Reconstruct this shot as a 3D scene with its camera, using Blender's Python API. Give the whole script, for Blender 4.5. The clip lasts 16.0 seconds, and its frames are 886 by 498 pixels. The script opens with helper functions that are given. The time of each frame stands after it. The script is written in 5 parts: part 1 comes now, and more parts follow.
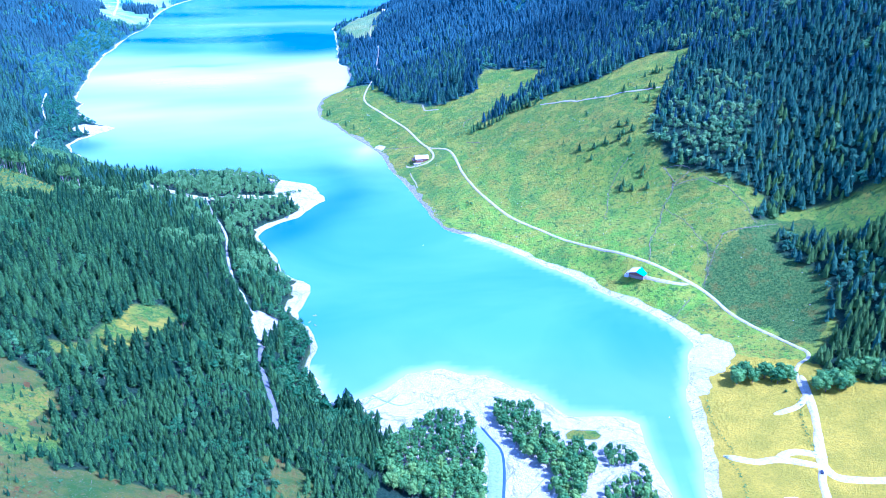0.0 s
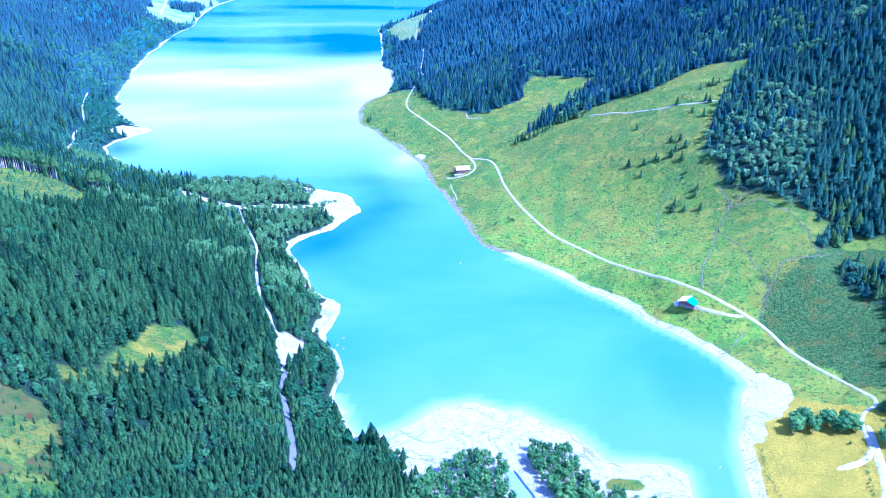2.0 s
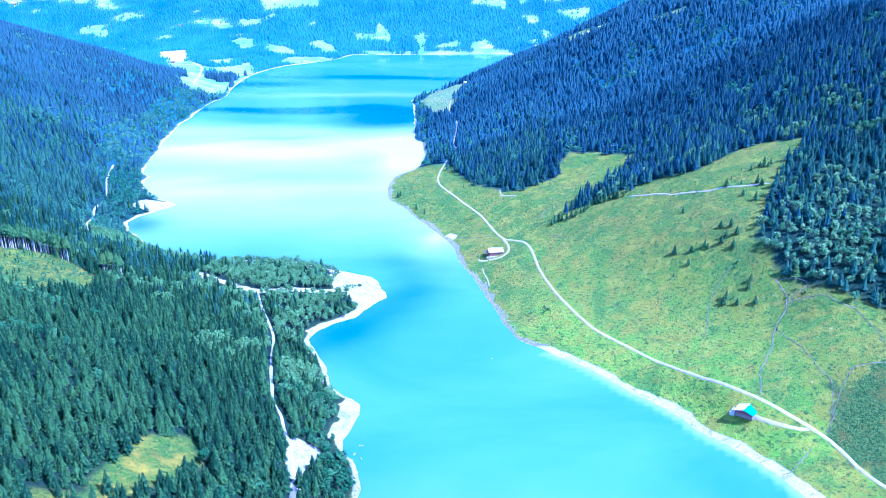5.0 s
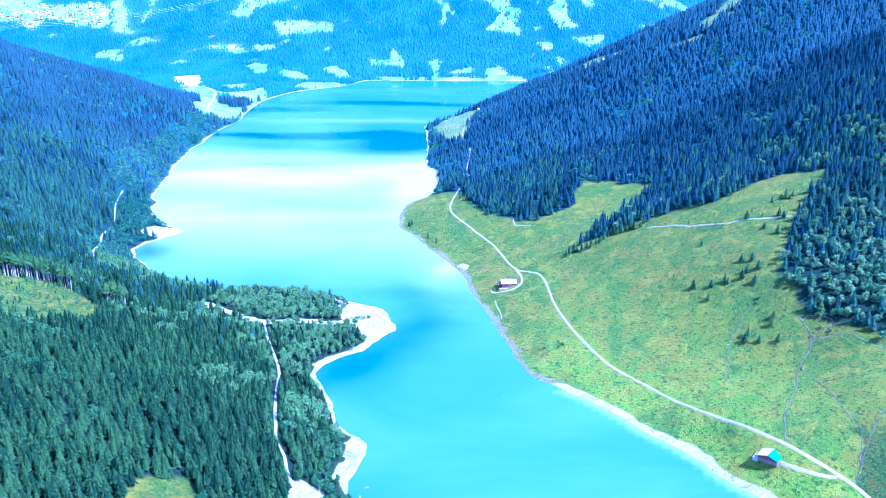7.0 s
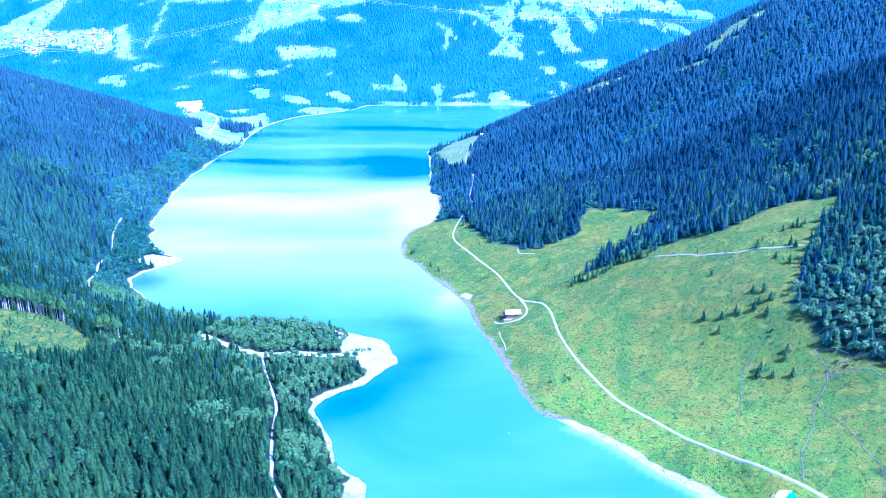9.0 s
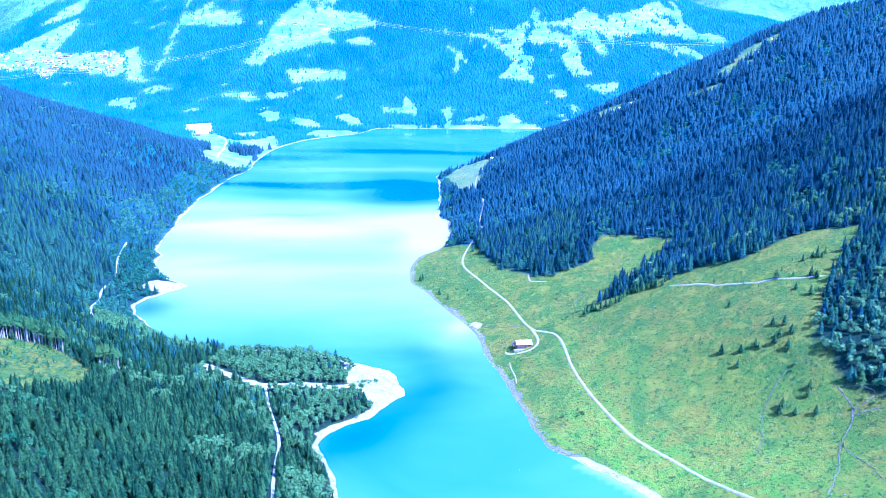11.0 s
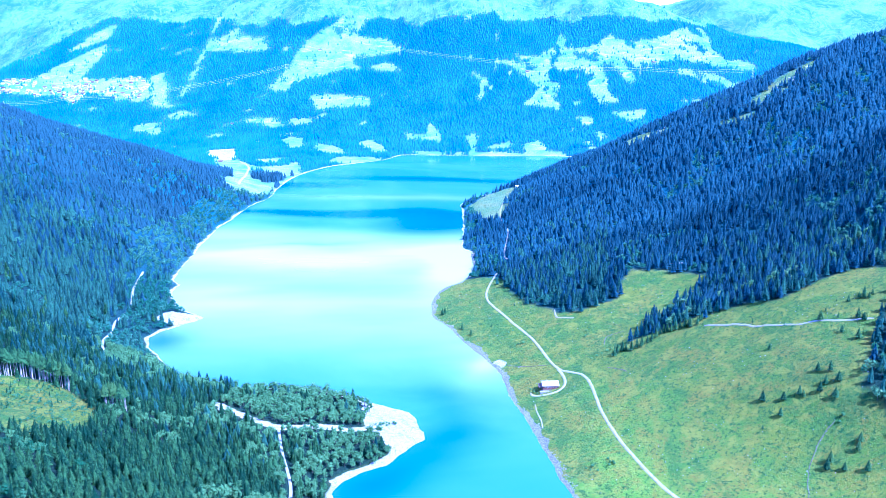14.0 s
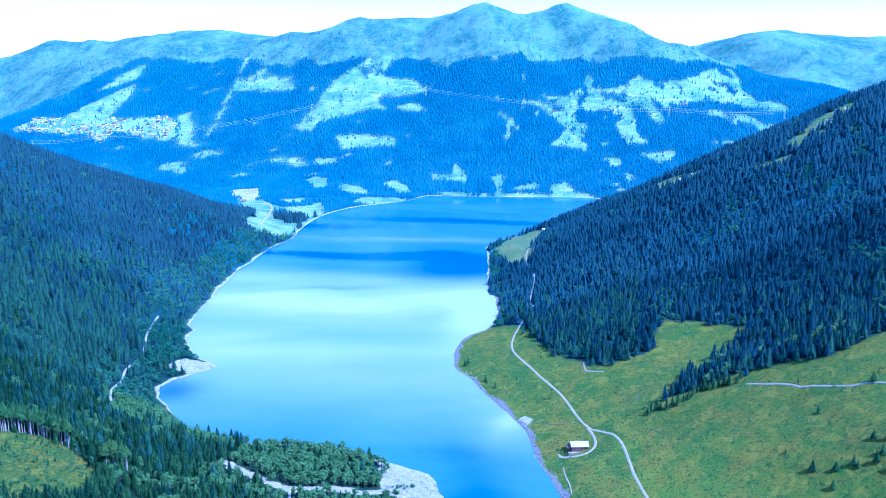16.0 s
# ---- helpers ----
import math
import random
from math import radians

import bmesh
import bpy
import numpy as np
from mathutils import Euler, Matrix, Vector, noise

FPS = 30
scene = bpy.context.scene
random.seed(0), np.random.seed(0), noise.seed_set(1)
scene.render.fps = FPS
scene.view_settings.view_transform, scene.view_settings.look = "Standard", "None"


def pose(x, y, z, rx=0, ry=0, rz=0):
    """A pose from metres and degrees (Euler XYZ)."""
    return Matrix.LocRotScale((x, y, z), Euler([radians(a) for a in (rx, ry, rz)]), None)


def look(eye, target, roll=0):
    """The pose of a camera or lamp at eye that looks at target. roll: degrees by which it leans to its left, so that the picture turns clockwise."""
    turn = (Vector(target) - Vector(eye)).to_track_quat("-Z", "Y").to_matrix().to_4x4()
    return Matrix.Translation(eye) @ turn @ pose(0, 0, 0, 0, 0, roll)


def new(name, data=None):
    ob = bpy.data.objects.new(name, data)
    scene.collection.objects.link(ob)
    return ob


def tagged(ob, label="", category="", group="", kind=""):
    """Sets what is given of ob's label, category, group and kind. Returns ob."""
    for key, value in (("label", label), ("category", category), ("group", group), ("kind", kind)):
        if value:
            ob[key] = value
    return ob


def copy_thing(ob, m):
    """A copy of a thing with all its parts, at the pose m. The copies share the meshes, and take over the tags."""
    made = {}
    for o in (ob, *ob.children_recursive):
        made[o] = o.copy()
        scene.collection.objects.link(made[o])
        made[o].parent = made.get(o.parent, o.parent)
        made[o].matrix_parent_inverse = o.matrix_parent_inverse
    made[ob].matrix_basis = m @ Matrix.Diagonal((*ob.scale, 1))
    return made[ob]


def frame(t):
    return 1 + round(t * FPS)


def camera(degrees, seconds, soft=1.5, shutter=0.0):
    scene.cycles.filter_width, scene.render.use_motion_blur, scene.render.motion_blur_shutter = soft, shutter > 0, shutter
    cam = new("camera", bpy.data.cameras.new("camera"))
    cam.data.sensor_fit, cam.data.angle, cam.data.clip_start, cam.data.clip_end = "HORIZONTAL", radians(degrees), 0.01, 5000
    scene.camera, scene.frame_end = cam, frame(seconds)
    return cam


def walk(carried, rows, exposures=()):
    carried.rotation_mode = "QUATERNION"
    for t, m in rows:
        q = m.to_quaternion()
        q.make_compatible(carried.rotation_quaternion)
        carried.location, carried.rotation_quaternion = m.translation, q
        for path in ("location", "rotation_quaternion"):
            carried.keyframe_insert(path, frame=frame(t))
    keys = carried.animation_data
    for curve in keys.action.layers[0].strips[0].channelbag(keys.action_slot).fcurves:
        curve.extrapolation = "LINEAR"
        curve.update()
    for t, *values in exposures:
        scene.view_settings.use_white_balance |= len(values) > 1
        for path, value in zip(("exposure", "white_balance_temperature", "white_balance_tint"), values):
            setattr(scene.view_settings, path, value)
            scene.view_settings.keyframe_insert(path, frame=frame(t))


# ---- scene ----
cam = camera(53.6, 16.0, soft=0.55)
PATH = [
    (0, (4.549, 8.478, 442.502), (4.019, 26.698, 434.292), -0.6),
    (0.5, (6.608, 22.264, 442.449), (5.808, 40.484, 434.239), -0.5),
    (1, (8.343, 36.281, 442.407), (7.263, 54.491, 434.197), -0.4),
    (1.5, (9.421, 50.644, 442.392), (8.051, 68.824, 434.182), -0.4),
    (2, (9.775, 65.394, 442.372), (8.235, 83.564, 434.142), -0.4),
    (2.5, (9.545, 80.515, 442.331), (8.015, 98.705, 434.161), -0.4),
    (3, (9.010, 95.761, 442.284), (7.460, 114.041, 434.324), -0.4),
    (3.5, (8.329, 110.740, 442.259), (6.559, 129.130, 434.599), -0.4),
    (4, (7.573, 124.845, 442.254), (5.563, 143.335, 434.894), -0.4),
    (4.5, (6.763, 137.215, 442.233), (4.533, 155.795, 435.173), -0.4),
    (4.7, (6.490, 141.155, 442.201), (4.210, 159.755, 435.211), -0.5),
    (6.8, (4.129, 172.799, 440.922), (1.499, 191.559, 434.512), -0.4),
    (7, (3.912, 175.707, 440.884), (1.262, 194.477, 434.514), -0.4),
    (7.5, (3.380, 182.899, 440.776), (0.690, 201.719, 434.546), -0.4),
    (8, (2.797, 190.091, 440.691), (0.107, 208.941, 434.591), -0.5),
    (8.5, (2.128, 197.261, 440.661), (-0.582, 216.151, 434.671), -0.5),
    (9, (1.305, 204.413, 440.675), (-1.445, 223.333, 434.805), -0.6),
    (11.5, (-3.557, 240.583, 440.857), (-6.617, 259.623, 435.557), -0.5),
    (12, (-4.645, 247.885, 440.871), (-7.795, 266.935, 435.661), -0.5),
    (12.5, (-5.753, 255.304, 440.884), (-8.993, 274.374, 435.774), -0.5),
    (13, (-6.878, 263.106, 440.905), (-10.218, 282.176, 435.885), -0.5),
    (13.5, (-8.091, 271.807, 440.908), (-11.521, 290.887, 435.988), -0.5),
    (14, (-9.503, 282.141, 440.892), (-13.033, 301.221, 436.042), -0.5),
    (14.5, (-11.208, 294.585, 440.880), (-14.918, 313.685, 436.250), -0.4),
    (15, (-13.104, 308.615, 440.864), (-16.954, 327.735, 436.454), -0.5),
    (15.5, (-15.134, 323.474, 440.859), (-19.134, 342.614, 436.659), -0.4),
    (16, (-17.224, 338.631, 440.864), (-21.354, 357.781, 436.874), -0.4),
]
EXPOSURES = [(0.0, 1.98, 4090, 33), (7.0, 2.04, 3960, 37), (14.2, 2.0, 3910, 37), (16.0, 1.18, 3870, 28)]
walk(cam, [(t, look(eye, target, roll)) for t, eye, target, roll in PATH], EXPOSURES)

# ---------- light ----------
SUN_ELEVATION, SUN_AZIMUTH = 51.0, 110.0  # degrees above the horizon, clockwise from the valley's axis (+y)
world = bpy.data.worlds.new("sky")
scene.world = world
world.use_nodes = True
wn = world.node_tree.nodes
sky = wn.new("ShaderNodeTexSky")
sky.sky_type, sky.sun_disc = "NISHITA", False
sky.sun_elevation, sky.sun_rotation = radians(SUN_ELEVATION), radians(SUN_AZIMUTH)
sky.altitude, sky.air_density, sky.dust_density, sky.ozone_density = 1400, 1.0, 0.6, 1.0
wn["Background"].inputs["Strength"].default_value = 0.15
world.node_tree.links.new(sky.outputs["Color"], wn["Background"].inputs["Color"])
sun_data = bpy.data.lights.new("sun", "SUN")
sun_data.energy, sun_data.angle, sun_data.color = 3.4, radians(0.53), (1.0, 0.95, 0.87)
sun = new("sun", sun_data)
sun.matrix_world = look((1000 * math.sin(radians(SUN_AZIMUTH)) * math.cos(radians(SUN_ELEVATION)),
                         1000 * math.cos(radians(SUN_AZIMUTH)) * math.cos(radians(SUN_ELEVATION)), 1000 * math.sin(radians(SUN_ELEVATION))), (0, 0, 0))


# ---------- materials ----------
class Nodes:
    """Short hand for one node material."""

    def __init__(self, name, rough=0.9, specular=0.3, metal=0.0):
        self.mat = bpy.data.materials.new(name)
        self.mat.use_nodes = True
        self.tree = self.mat.node_tree
        self.shader = self.tree.nodes["Principled BSDF"]
        self.shader.inputs["Roughness"].default_value = rough
        self.shader.inputs["Specular IOR Level"].default_value = specular
        self.shader.inputs["Metallic"].default_value = metal
        self.place = self.tree.nodes.new("ShaderNodeNewGeometry").outputs["Position"]

    def link(self, a, b):
        self.tree.links.new(a, b)

    def to(self, socket, value):
        if isinstance(value, bpy.types.NodeSocket):
            self.link(value, socket)
        elif isinstance(value, tuple) and len(value) == 3 and socket.type == "RGBA":
            socket.default_value = (*value, 1)
        else:
            socket.default_value = value

    def noise(self, scale, detail=4, rough=0.55, stretch=None, warp=0.0, color=False):
        n = self.tree.nodes.new("ShaderNodeTexNoise")
        n.inputs["Scale"].default_value, n.inputs["Detail"].default_value = scale, detail
        n.inputs["Roughness"].default_value, n.inputs["Distortion"].default_value = rough, warp
        if stretch:
            m = self.tree.nodes.new("ShaderNodeMapping")
            m.inputs["Scale"].default_value = stretch[:3]
            if len(stretch) > 3:
                m.inputs["Rotation"].default_value = (0, 0, radians(stretch[3]))
            self.link(self.place, m.inputs["Vector"])
            self.link(m.outputs["Vector"], n.inputs["Vector"])
        else:
            self.link(self.place, n.inputs["Vector"])
        return n.outputs["Color" if color else "Fac"]

    def ramp(self, fac, *stops):
        r = self.tree.nodes.new("ShaderNodeValToRGB")
        while len(r.color_ramp.elements) < len(stops):
            r.color_ramp.elements.new(0.5)
        for e, (pos, col) in zip(r.color_ramp.elements, stops):
            e.position = pos
            e.color = (*col, 1) if isinstance(col, tuple) else (col, col, col, 1)
        self.link(fac, r.inputs["Fac"])
        return r.outputs["Color"]

    def math(self, op, a, b=0.5):
        m = self.tree.nodes.new("ShaderNodeMath")
        m.operation = op
        self.to(m.inputs[0], a)
        self.to(m.inputs[1], b)
        return m.outputs[0]

    def mix(self, fac, a, b, blend="MIX"):
        m = self.tree.nodes.new("ShaderNodeMix")
        m.data_type, m.blend_type = "RGBA", blend
        self.to(m.inputs["Factor"], fac)
        self.to(m.inputs["A"], a)
        self.to(m.inputs["B"], b)
        return m.outputs["Result"]

    def attribute(self, name, output="Fac"):
        a = self.tree.nodes.new("ShaderNodeAttribute")
        a.attribute_name = name
        return a.outputs[output]

    def split(self, color):
        s = self.tree.nodes.new("ShaderNodeSeparateColor")
        self.link(color, s.inputs["Color"])
        return s.outputs

    def bump(self, fac, strength=0.5, distance=0.3):
        b = self.tree.nodes.new("ShaderNodeBump")
        b.inputs["Strength"].default_value, b.inputs["Distance"].default_value = strength, distance
        self.link(fac, b.inputs["Height"])
        self.link(b.outputs["Normal"], self.shader.inputs["Normal"])

    def color(self, socket):
        self.to(self.shader.inputs["Base Color"], socket)
        return self.mat


def plain(name, a, b, scale=1.0, rough=0.8, specular=0.3, metal=0.0, relief=0.3, depth=0.05, stretch=None):
    """Two tones mottled at two sizes."""
    n = Nodes(name, rough, specular, metal)
    fine = n.noise(scale * 6, 3, stretch=stretch)
    wide = n.noise(scale, 4, stretch=stretch)
    n.bump(fine, relief, depth)
    return n.color(n.mix(n.ramp(n.math("MULTIPLY", n.math("ADD", fine, wide), 0.5), (0.38, 0.0), (0.62, 1.0)), a, b))


def make_ground():
    n = Nodes("ground_cover", 0.95, 0.15)
    cover = n.split(n.attribute("cover", "Color"))
    cover2 = n.split(n.attribute("cover_more", "Color"))
    big, mid, fine = n.noise(0.012, 4, 0.6), n.noise(0.035, 5, 0.65), n.noise(0.55, 4, 0.65)
    tread = n.noise(1.0, 3, 0.6, (0.075, 0.075, 0.6), 1.6)
    grass = n.mix(n.ramp(big, (0.38, 0.0), (0.62, 1.0)), (0.078, 0.222, 0.016), (0.172, 0.272, 0.020))
    grass = n.mix(n.ramp(mid, (0.52, 0.0), (0.66, 0.8)), grass, (0.235, 0.225, 0.016))
    grass = n.mix(n.ramp(fine, (0.48, 0.0), (0.66, 0.6)), grass, (0.05, 0.115, 0.024))
    grass = n.mix(n.ramp(tread, (0.50, 0.0), (0.60, 0.32)), grass, (0.05, 0.125, 0.024))
    grass = n.mix(n.ramp(tread, (0.34, 0.25), (0.44, 0.0)), grass, (0.25, 0.34, 0.06))
    grass = n.mix(n.ramp(n.noise(0.13, 5, 0.7), (0.58, 0.0), (0.68, 0.7)), grass, (0.24, 0.165, 0.04))
    grass = n.mix(n.ramp(n.noise(0.09, 5, 0.7, None, 0.7), (0.56, 0.0), (0.66, 0.6)), grass, (0.045, 0.12, 0.03))
    grass = n.mix(n.ramp(n.noise(0.02, 5, 0.65, None, 0.8), (0.5, 0.0), (0.62, 0.85)), grass, (0.225, 0.240, 0.016))
    grass = n.mix(n.ramp(n.noise(0.022, 4, 0.65, None, 1.0), (0.54, 0.0), (0.66, 0.6)), grass, (0.055, 0.135, 0.028))
    speck = n.noise(1.6, 3, 0.7)
    grass = n.mix(n.ramp(speck, (0.52, 0.0), (0.66, 0.6)), grass, (0.04, 0.095, 0.03))
    grass = n.mix(n.ramp(speck, (0.34, 0.75), (0.45, 0.0)), grass, (0.30, 0.36, 0.08))
    grass = n.mix(n.ramp(n.noise(3.5, 2, 0.7), (0.55, 0.0), (0.7, 0.5)), grass, (0.03, 0.075, 0.018))
    lime = n.mix(n.ramp(n.noise(0.05, 5, 0.7), (0.42, 0.0), (0.6, 1.0)), (0.185, 0.410, 0.030), (0.380, 0.460, 0.045))
    grass = n.mix(n.math("MULTIPLY", n.attribute("lush"), 0.8), grass, lime)
    rust = n.ramp(n.noise(0.019, 5, 0.7, None, 1.2), (0.50, 0.0), (0.60, 0.8))
    grass = n.mix(n.math("MULTIPLY", rust, n.ramp(n.noise(0.35, 4, 0.7), (0.40, 0.1), (0.56, 1.0))), grass, (0.33, 0.215, 0.032))
    grass = n.mix(n.ramp(n.noise(0.3, 5, 0.75), (0.525, 0.0), (0.59, 0.8)), grass, (0.036, 0.110, 0.030))
    drift = n.noise(0.016, 5, 0.65, (1.0, 0.45, 1.0, 35.0), 1.0)
    grass = n.mix(n.ramp(drift, (0.54, 0.0), (0.62, 0.6)), grass, (0.048, 0.150, 0.030))
    grass = n.mix(n.ramp(drift, (0.36, 0.6), (0.44, 0.0)), grass, (0.270, 0.235, 0.030))
    grass = n.mix(0.10, grass, (0.30, 0.43, 0.055))
    grass = n.mix(n.ramp(n.noise(0.05, 6, 0.75, None, 0.8), (0.52, 0.0), (0.60, 0.6)), grass, (0.35, 0.34, 0.040))
    grass = n.mix(n.ramp(n.noise(0.15, 4, 0.75, None, 0.3), (0.56, 0.0), (0.62, 0.75)), grass, (0.040, 0.125, 0.030))
    grass = n.mix(n.ramp(n.noise(0.42, 4, 0.75, None, 0.4), (0.36, 0.4), (0.45, 0.0)), grass, (0.26, 0.36, 0.08))
    hay = n.mix(n.ramp(mid, (0.4, 0.0), (0.62, 1.0)), (0.42, 0.34, 0.030), (0.58, 0.42, 0.038))
    hay = n.mix(n.ramp(fine, (0.45, 0.0), (0.7, 0.5)), hay, (0.16, 0.19, 0.04))
    brush = n.mix(n.ramp(mid, (0.4, 0.0), (0.55, 1.0)), (0.060, 0.135, 0.022), (0.160, 0.170, 0.030))
    brush = n.mix(n.ramp(n.noise(0.055, 5, 0.7), (0.46, 0.0), (0.58, 0.6)), brush, (0.195, 0.150, 0.042))
    brush = n.mix(n.ramp(n.noise(0.2, 5, 0.7), (0.52, 0.0), (0.62, 0.8)), brush, (0.065, 0.15, 0.035))
    brush = n.mix(n.ramp(n.noise(0.11, 5, 0.65), (0.58, 0.0), (0.66, 0.8)), brush, (0.18, 0.068, 0.020))
    brush = n.mix(n.ramp(n.noise(0.75, 4, 0.75), (0.60, 0.0), (0.68, 0.6)), brush, (0.30, 0.27, 0.16))
    brush = n.mix(n.ramp(n.noise(1.1, 4, 0.75, None, 0.5), (0.58, 0.0), (0.66, 0.7)), brush, (0.05, 0.085, 0.025))
    brush = n.mix(n.ramp(fine, (0.56, 0.0), (0.7, 0.4)), brush, (0.20, 0.17, 0.13))
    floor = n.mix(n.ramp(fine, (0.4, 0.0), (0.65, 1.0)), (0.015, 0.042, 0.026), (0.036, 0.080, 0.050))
    # distance haze painted into the forest floor, bluer up the valley
    haze_floor = n.mix(n.ramp(fine, (0.4, 0.0), (0.65, 1.0)), (0.030, 0.120, 0.160), (0.060, 0.180, 0.215))
    floor = n.mix(n.attribute("far_haze"), floor, haze_floor)
    gravel = n.mix(n.ramp(n.noise(0.25, 5, 0.7), (0.4, 0.0), (0.62, 1.0)), (0.58, 0.54, 0.48), (0.74, 0.70, 0.63))
    gravel = n.mix(n.ramp(n.noise(1.4, 3, 0.7), (0.52, 0.0), (0.7, 0.7)), gravel, (0.30, 0.28, 0.25))
    rill = n.noise(0.02, 5, 0.65, None, 1.2)
    wet = n.ramp(rill, (0.475, 0.0), (0.492, 0.55), (0.498, 0.55), (0.515, 0.0))
    gravel = n.mix(wet, gravel, (0.14, 0.165, 0.185))
    gravel = n.mix(n.ramp(n.noise(0.013, 4, 0.6), (0.54, 0.0), (0.68, 0.4)), gravel, (0.30, 0.32, 0.33))
    rock = n.mix(n.ramp(n.noise(0.5, 5, 0.75), (0.42, 0.0), (0.6, 1.0)), (0.15, 0.148, 0.135), (0.40, 0.39, 0.355))
    # summit grass tinted blue-green, with distance haze mixed into its colour
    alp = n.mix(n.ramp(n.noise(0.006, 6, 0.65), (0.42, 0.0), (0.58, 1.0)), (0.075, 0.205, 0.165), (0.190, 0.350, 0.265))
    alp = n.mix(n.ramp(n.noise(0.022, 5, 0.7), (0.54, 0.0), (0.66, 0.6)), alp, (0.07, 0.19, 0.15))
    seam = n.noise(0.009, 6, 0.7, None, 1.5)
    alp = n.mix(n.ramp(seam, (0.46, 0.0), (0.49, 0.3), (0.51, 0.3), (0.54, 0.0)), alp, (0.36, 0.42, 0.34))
    bracken = n.mix(n.ramp(n.noise(0.4, 5, 0.75), (0.42, 0.0), (0.58, 1.0)), (0.040, 0.105, 0.026), (0.120, 0.205, 0.042))
    bracken = n.mix(n.ramp(n.noise(0.06, 5, 0.7), (0.52, 0.0), (0.62, 0.6)), bracken, (0.175, 0.150, 0.030))
    grass = n.mix(n.ramp(n.math("ADD", n.attribute("fern"), n.math("MULTIPLY", n.math("SUBTRACT", n.noise(0.07, 5, 0.7), 0.5), 2.2)), (0.30, 0.0), (0.70, 1.0)), grass, bracken)
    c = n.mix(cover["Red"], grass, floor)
    wobble = n.math("SUBTRACT", mid, 0.5)
    edge = lambda m, k=0.9: n.ramp(n.math("ADD", m, n.math("MULTIPLY", wobble, k)), (0.38, 0.0), (0.56, 1.0))
    c = n.mix(edge(cover["Green"]), c, hay)
    # far pasture, paled and cooled to paint in distance haze
    hazy_field = n.mix(n.ramp(n.noise(0.008, 4, 0.6), (0.4, 0.0), (0.6, 1.0)), (0.155, 0.34, 0.21), (0.35, 0.52, 0.33))
    hazy_field = n.mix(n.ramp(n.noise(0.05, 5, 0.75), (0.54, 0.0), (0.66, 0.5)), hazy_field, (0.09, 0.22, 0.13))
    hazy_field = n.mix(n.ramp(n.noise(0.018, 4, 0.7, (0.4, 1.2, 1.0, -20.0), 1.0), (0.54, 0.0), (0.64, 0.7)), hazy_field, (0.56, 0.60, 0.46))
    c = n.mix(n.attribute("hazy_field"), c, hazy_field)
    c = n.mix(edge(cover2["Green"]), c, brush)
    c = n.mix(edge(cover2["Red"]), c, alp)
    c = n.mix(edge(cover["Blue"]), c, gravel)
    c = n.mix(edge(cover2["Blue"], 1.6), c, rock)
    n.bump(n.math("ADD", fine, n.math("ADD", n.math("MULTIPLY", tread, 0.7), n.math("ADD", speck, n.math("MULTIPLY", n.noise(0.22, 4, 0.7), 1.4)))), 1.0, 2.6)
    return n.color(c)


def make_foliage(name, dark, light, glow, rough=0.65, specular=0.25, haze_sheen=0.0):
    """Needles or leaves: light also passes through them; a bluish sheen paints distance haze on far needles."""
    n = Nodes(name, rough, specular)
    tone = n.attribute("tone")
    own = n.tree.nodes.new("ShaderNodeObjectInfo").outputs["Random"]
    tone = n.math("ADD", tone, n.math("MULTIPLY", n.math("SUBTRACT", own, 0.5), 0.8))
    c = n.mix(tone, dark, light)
    c = n.mix(n.ramp(own, (0.72, 0.0), (0.95, 0.45)), c, (light[0] * 1.5, light[1] * 1.08, light[2] * 0.8))
    c = n.mix(n.ramp(n.noise(0.9, 3, 0.7), (0.38, 0.0), (0.68, 0.5)), c, tuple(v * 0.6 for v in dark))
    n.bump(n.noise(2.2, 3, 0.7), 0.9, 0.8)
    n.shader.inputs["Sheen Weight"].default_value = haze_sheen
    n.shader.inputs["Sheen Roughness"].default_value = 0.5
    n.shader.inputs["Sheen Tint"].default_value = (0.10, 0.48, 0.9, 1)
    n.color(c)
    thin = n.tree.nodes.new("ShaderNodeBsdfTranslucent")
    n.link(n.mix(0.5, c, glow), thin.inputs["Color"])
    both = n.tree.nodes.new("ShaderNodeMixShader")
    both.inputs["Fac"].default_value = 0.3
    n.link(n.shader.outputs[0], both.inputs[1])
    n.link(thin.outputs[0], both.inputs[2])
    n.link(both.outputs[0], n.tree.nodes["Material Output"].inputs["Surface"])
    return n.mat


def make_water():
    n = Nodes("lake_water", 0.12, 0.5)
    n.shader.inputs["IOR"].default_value = 1.333
    # turquoise body; pale patches mix glacial silt with painted sky glare; dark lanes
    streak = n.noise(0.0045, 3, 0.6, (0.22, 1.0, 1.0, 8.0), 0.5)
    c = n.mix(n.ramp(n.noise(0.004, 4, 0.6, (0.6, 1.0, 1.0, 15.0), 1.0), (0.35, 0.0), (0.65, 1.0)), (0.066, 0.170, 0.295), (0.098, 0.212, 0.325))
    c = n.mix(n.attribute("silt_glare"), c, (0.42, 0.45, 0.47))
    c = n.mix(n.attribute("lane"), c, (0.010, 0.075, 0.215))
    c = n.mix(n.math("MULTIPLY", n.attribute("shallow"), 0.6), c, (0.36, 0.42, 0.42))
    n.to(n.shader.inputs["Roughness"], n.ramp(streak, (0.35, 0.08), (0.7, 0.3)))
    n.bump(n.noise(0.6, 4, 0.6, (1.0, 0.5, 1.0, 20.0)), 0.06, 0.3)
    return n.color(c)


M_GROUND = make_ground()
M_SPRUCE = make_foliage("spruce_needles", (0.016, 0.060, 0.028), (0.092, 0.208, 0.060), (0.09, 0.20, 0.04), specular=0.1)
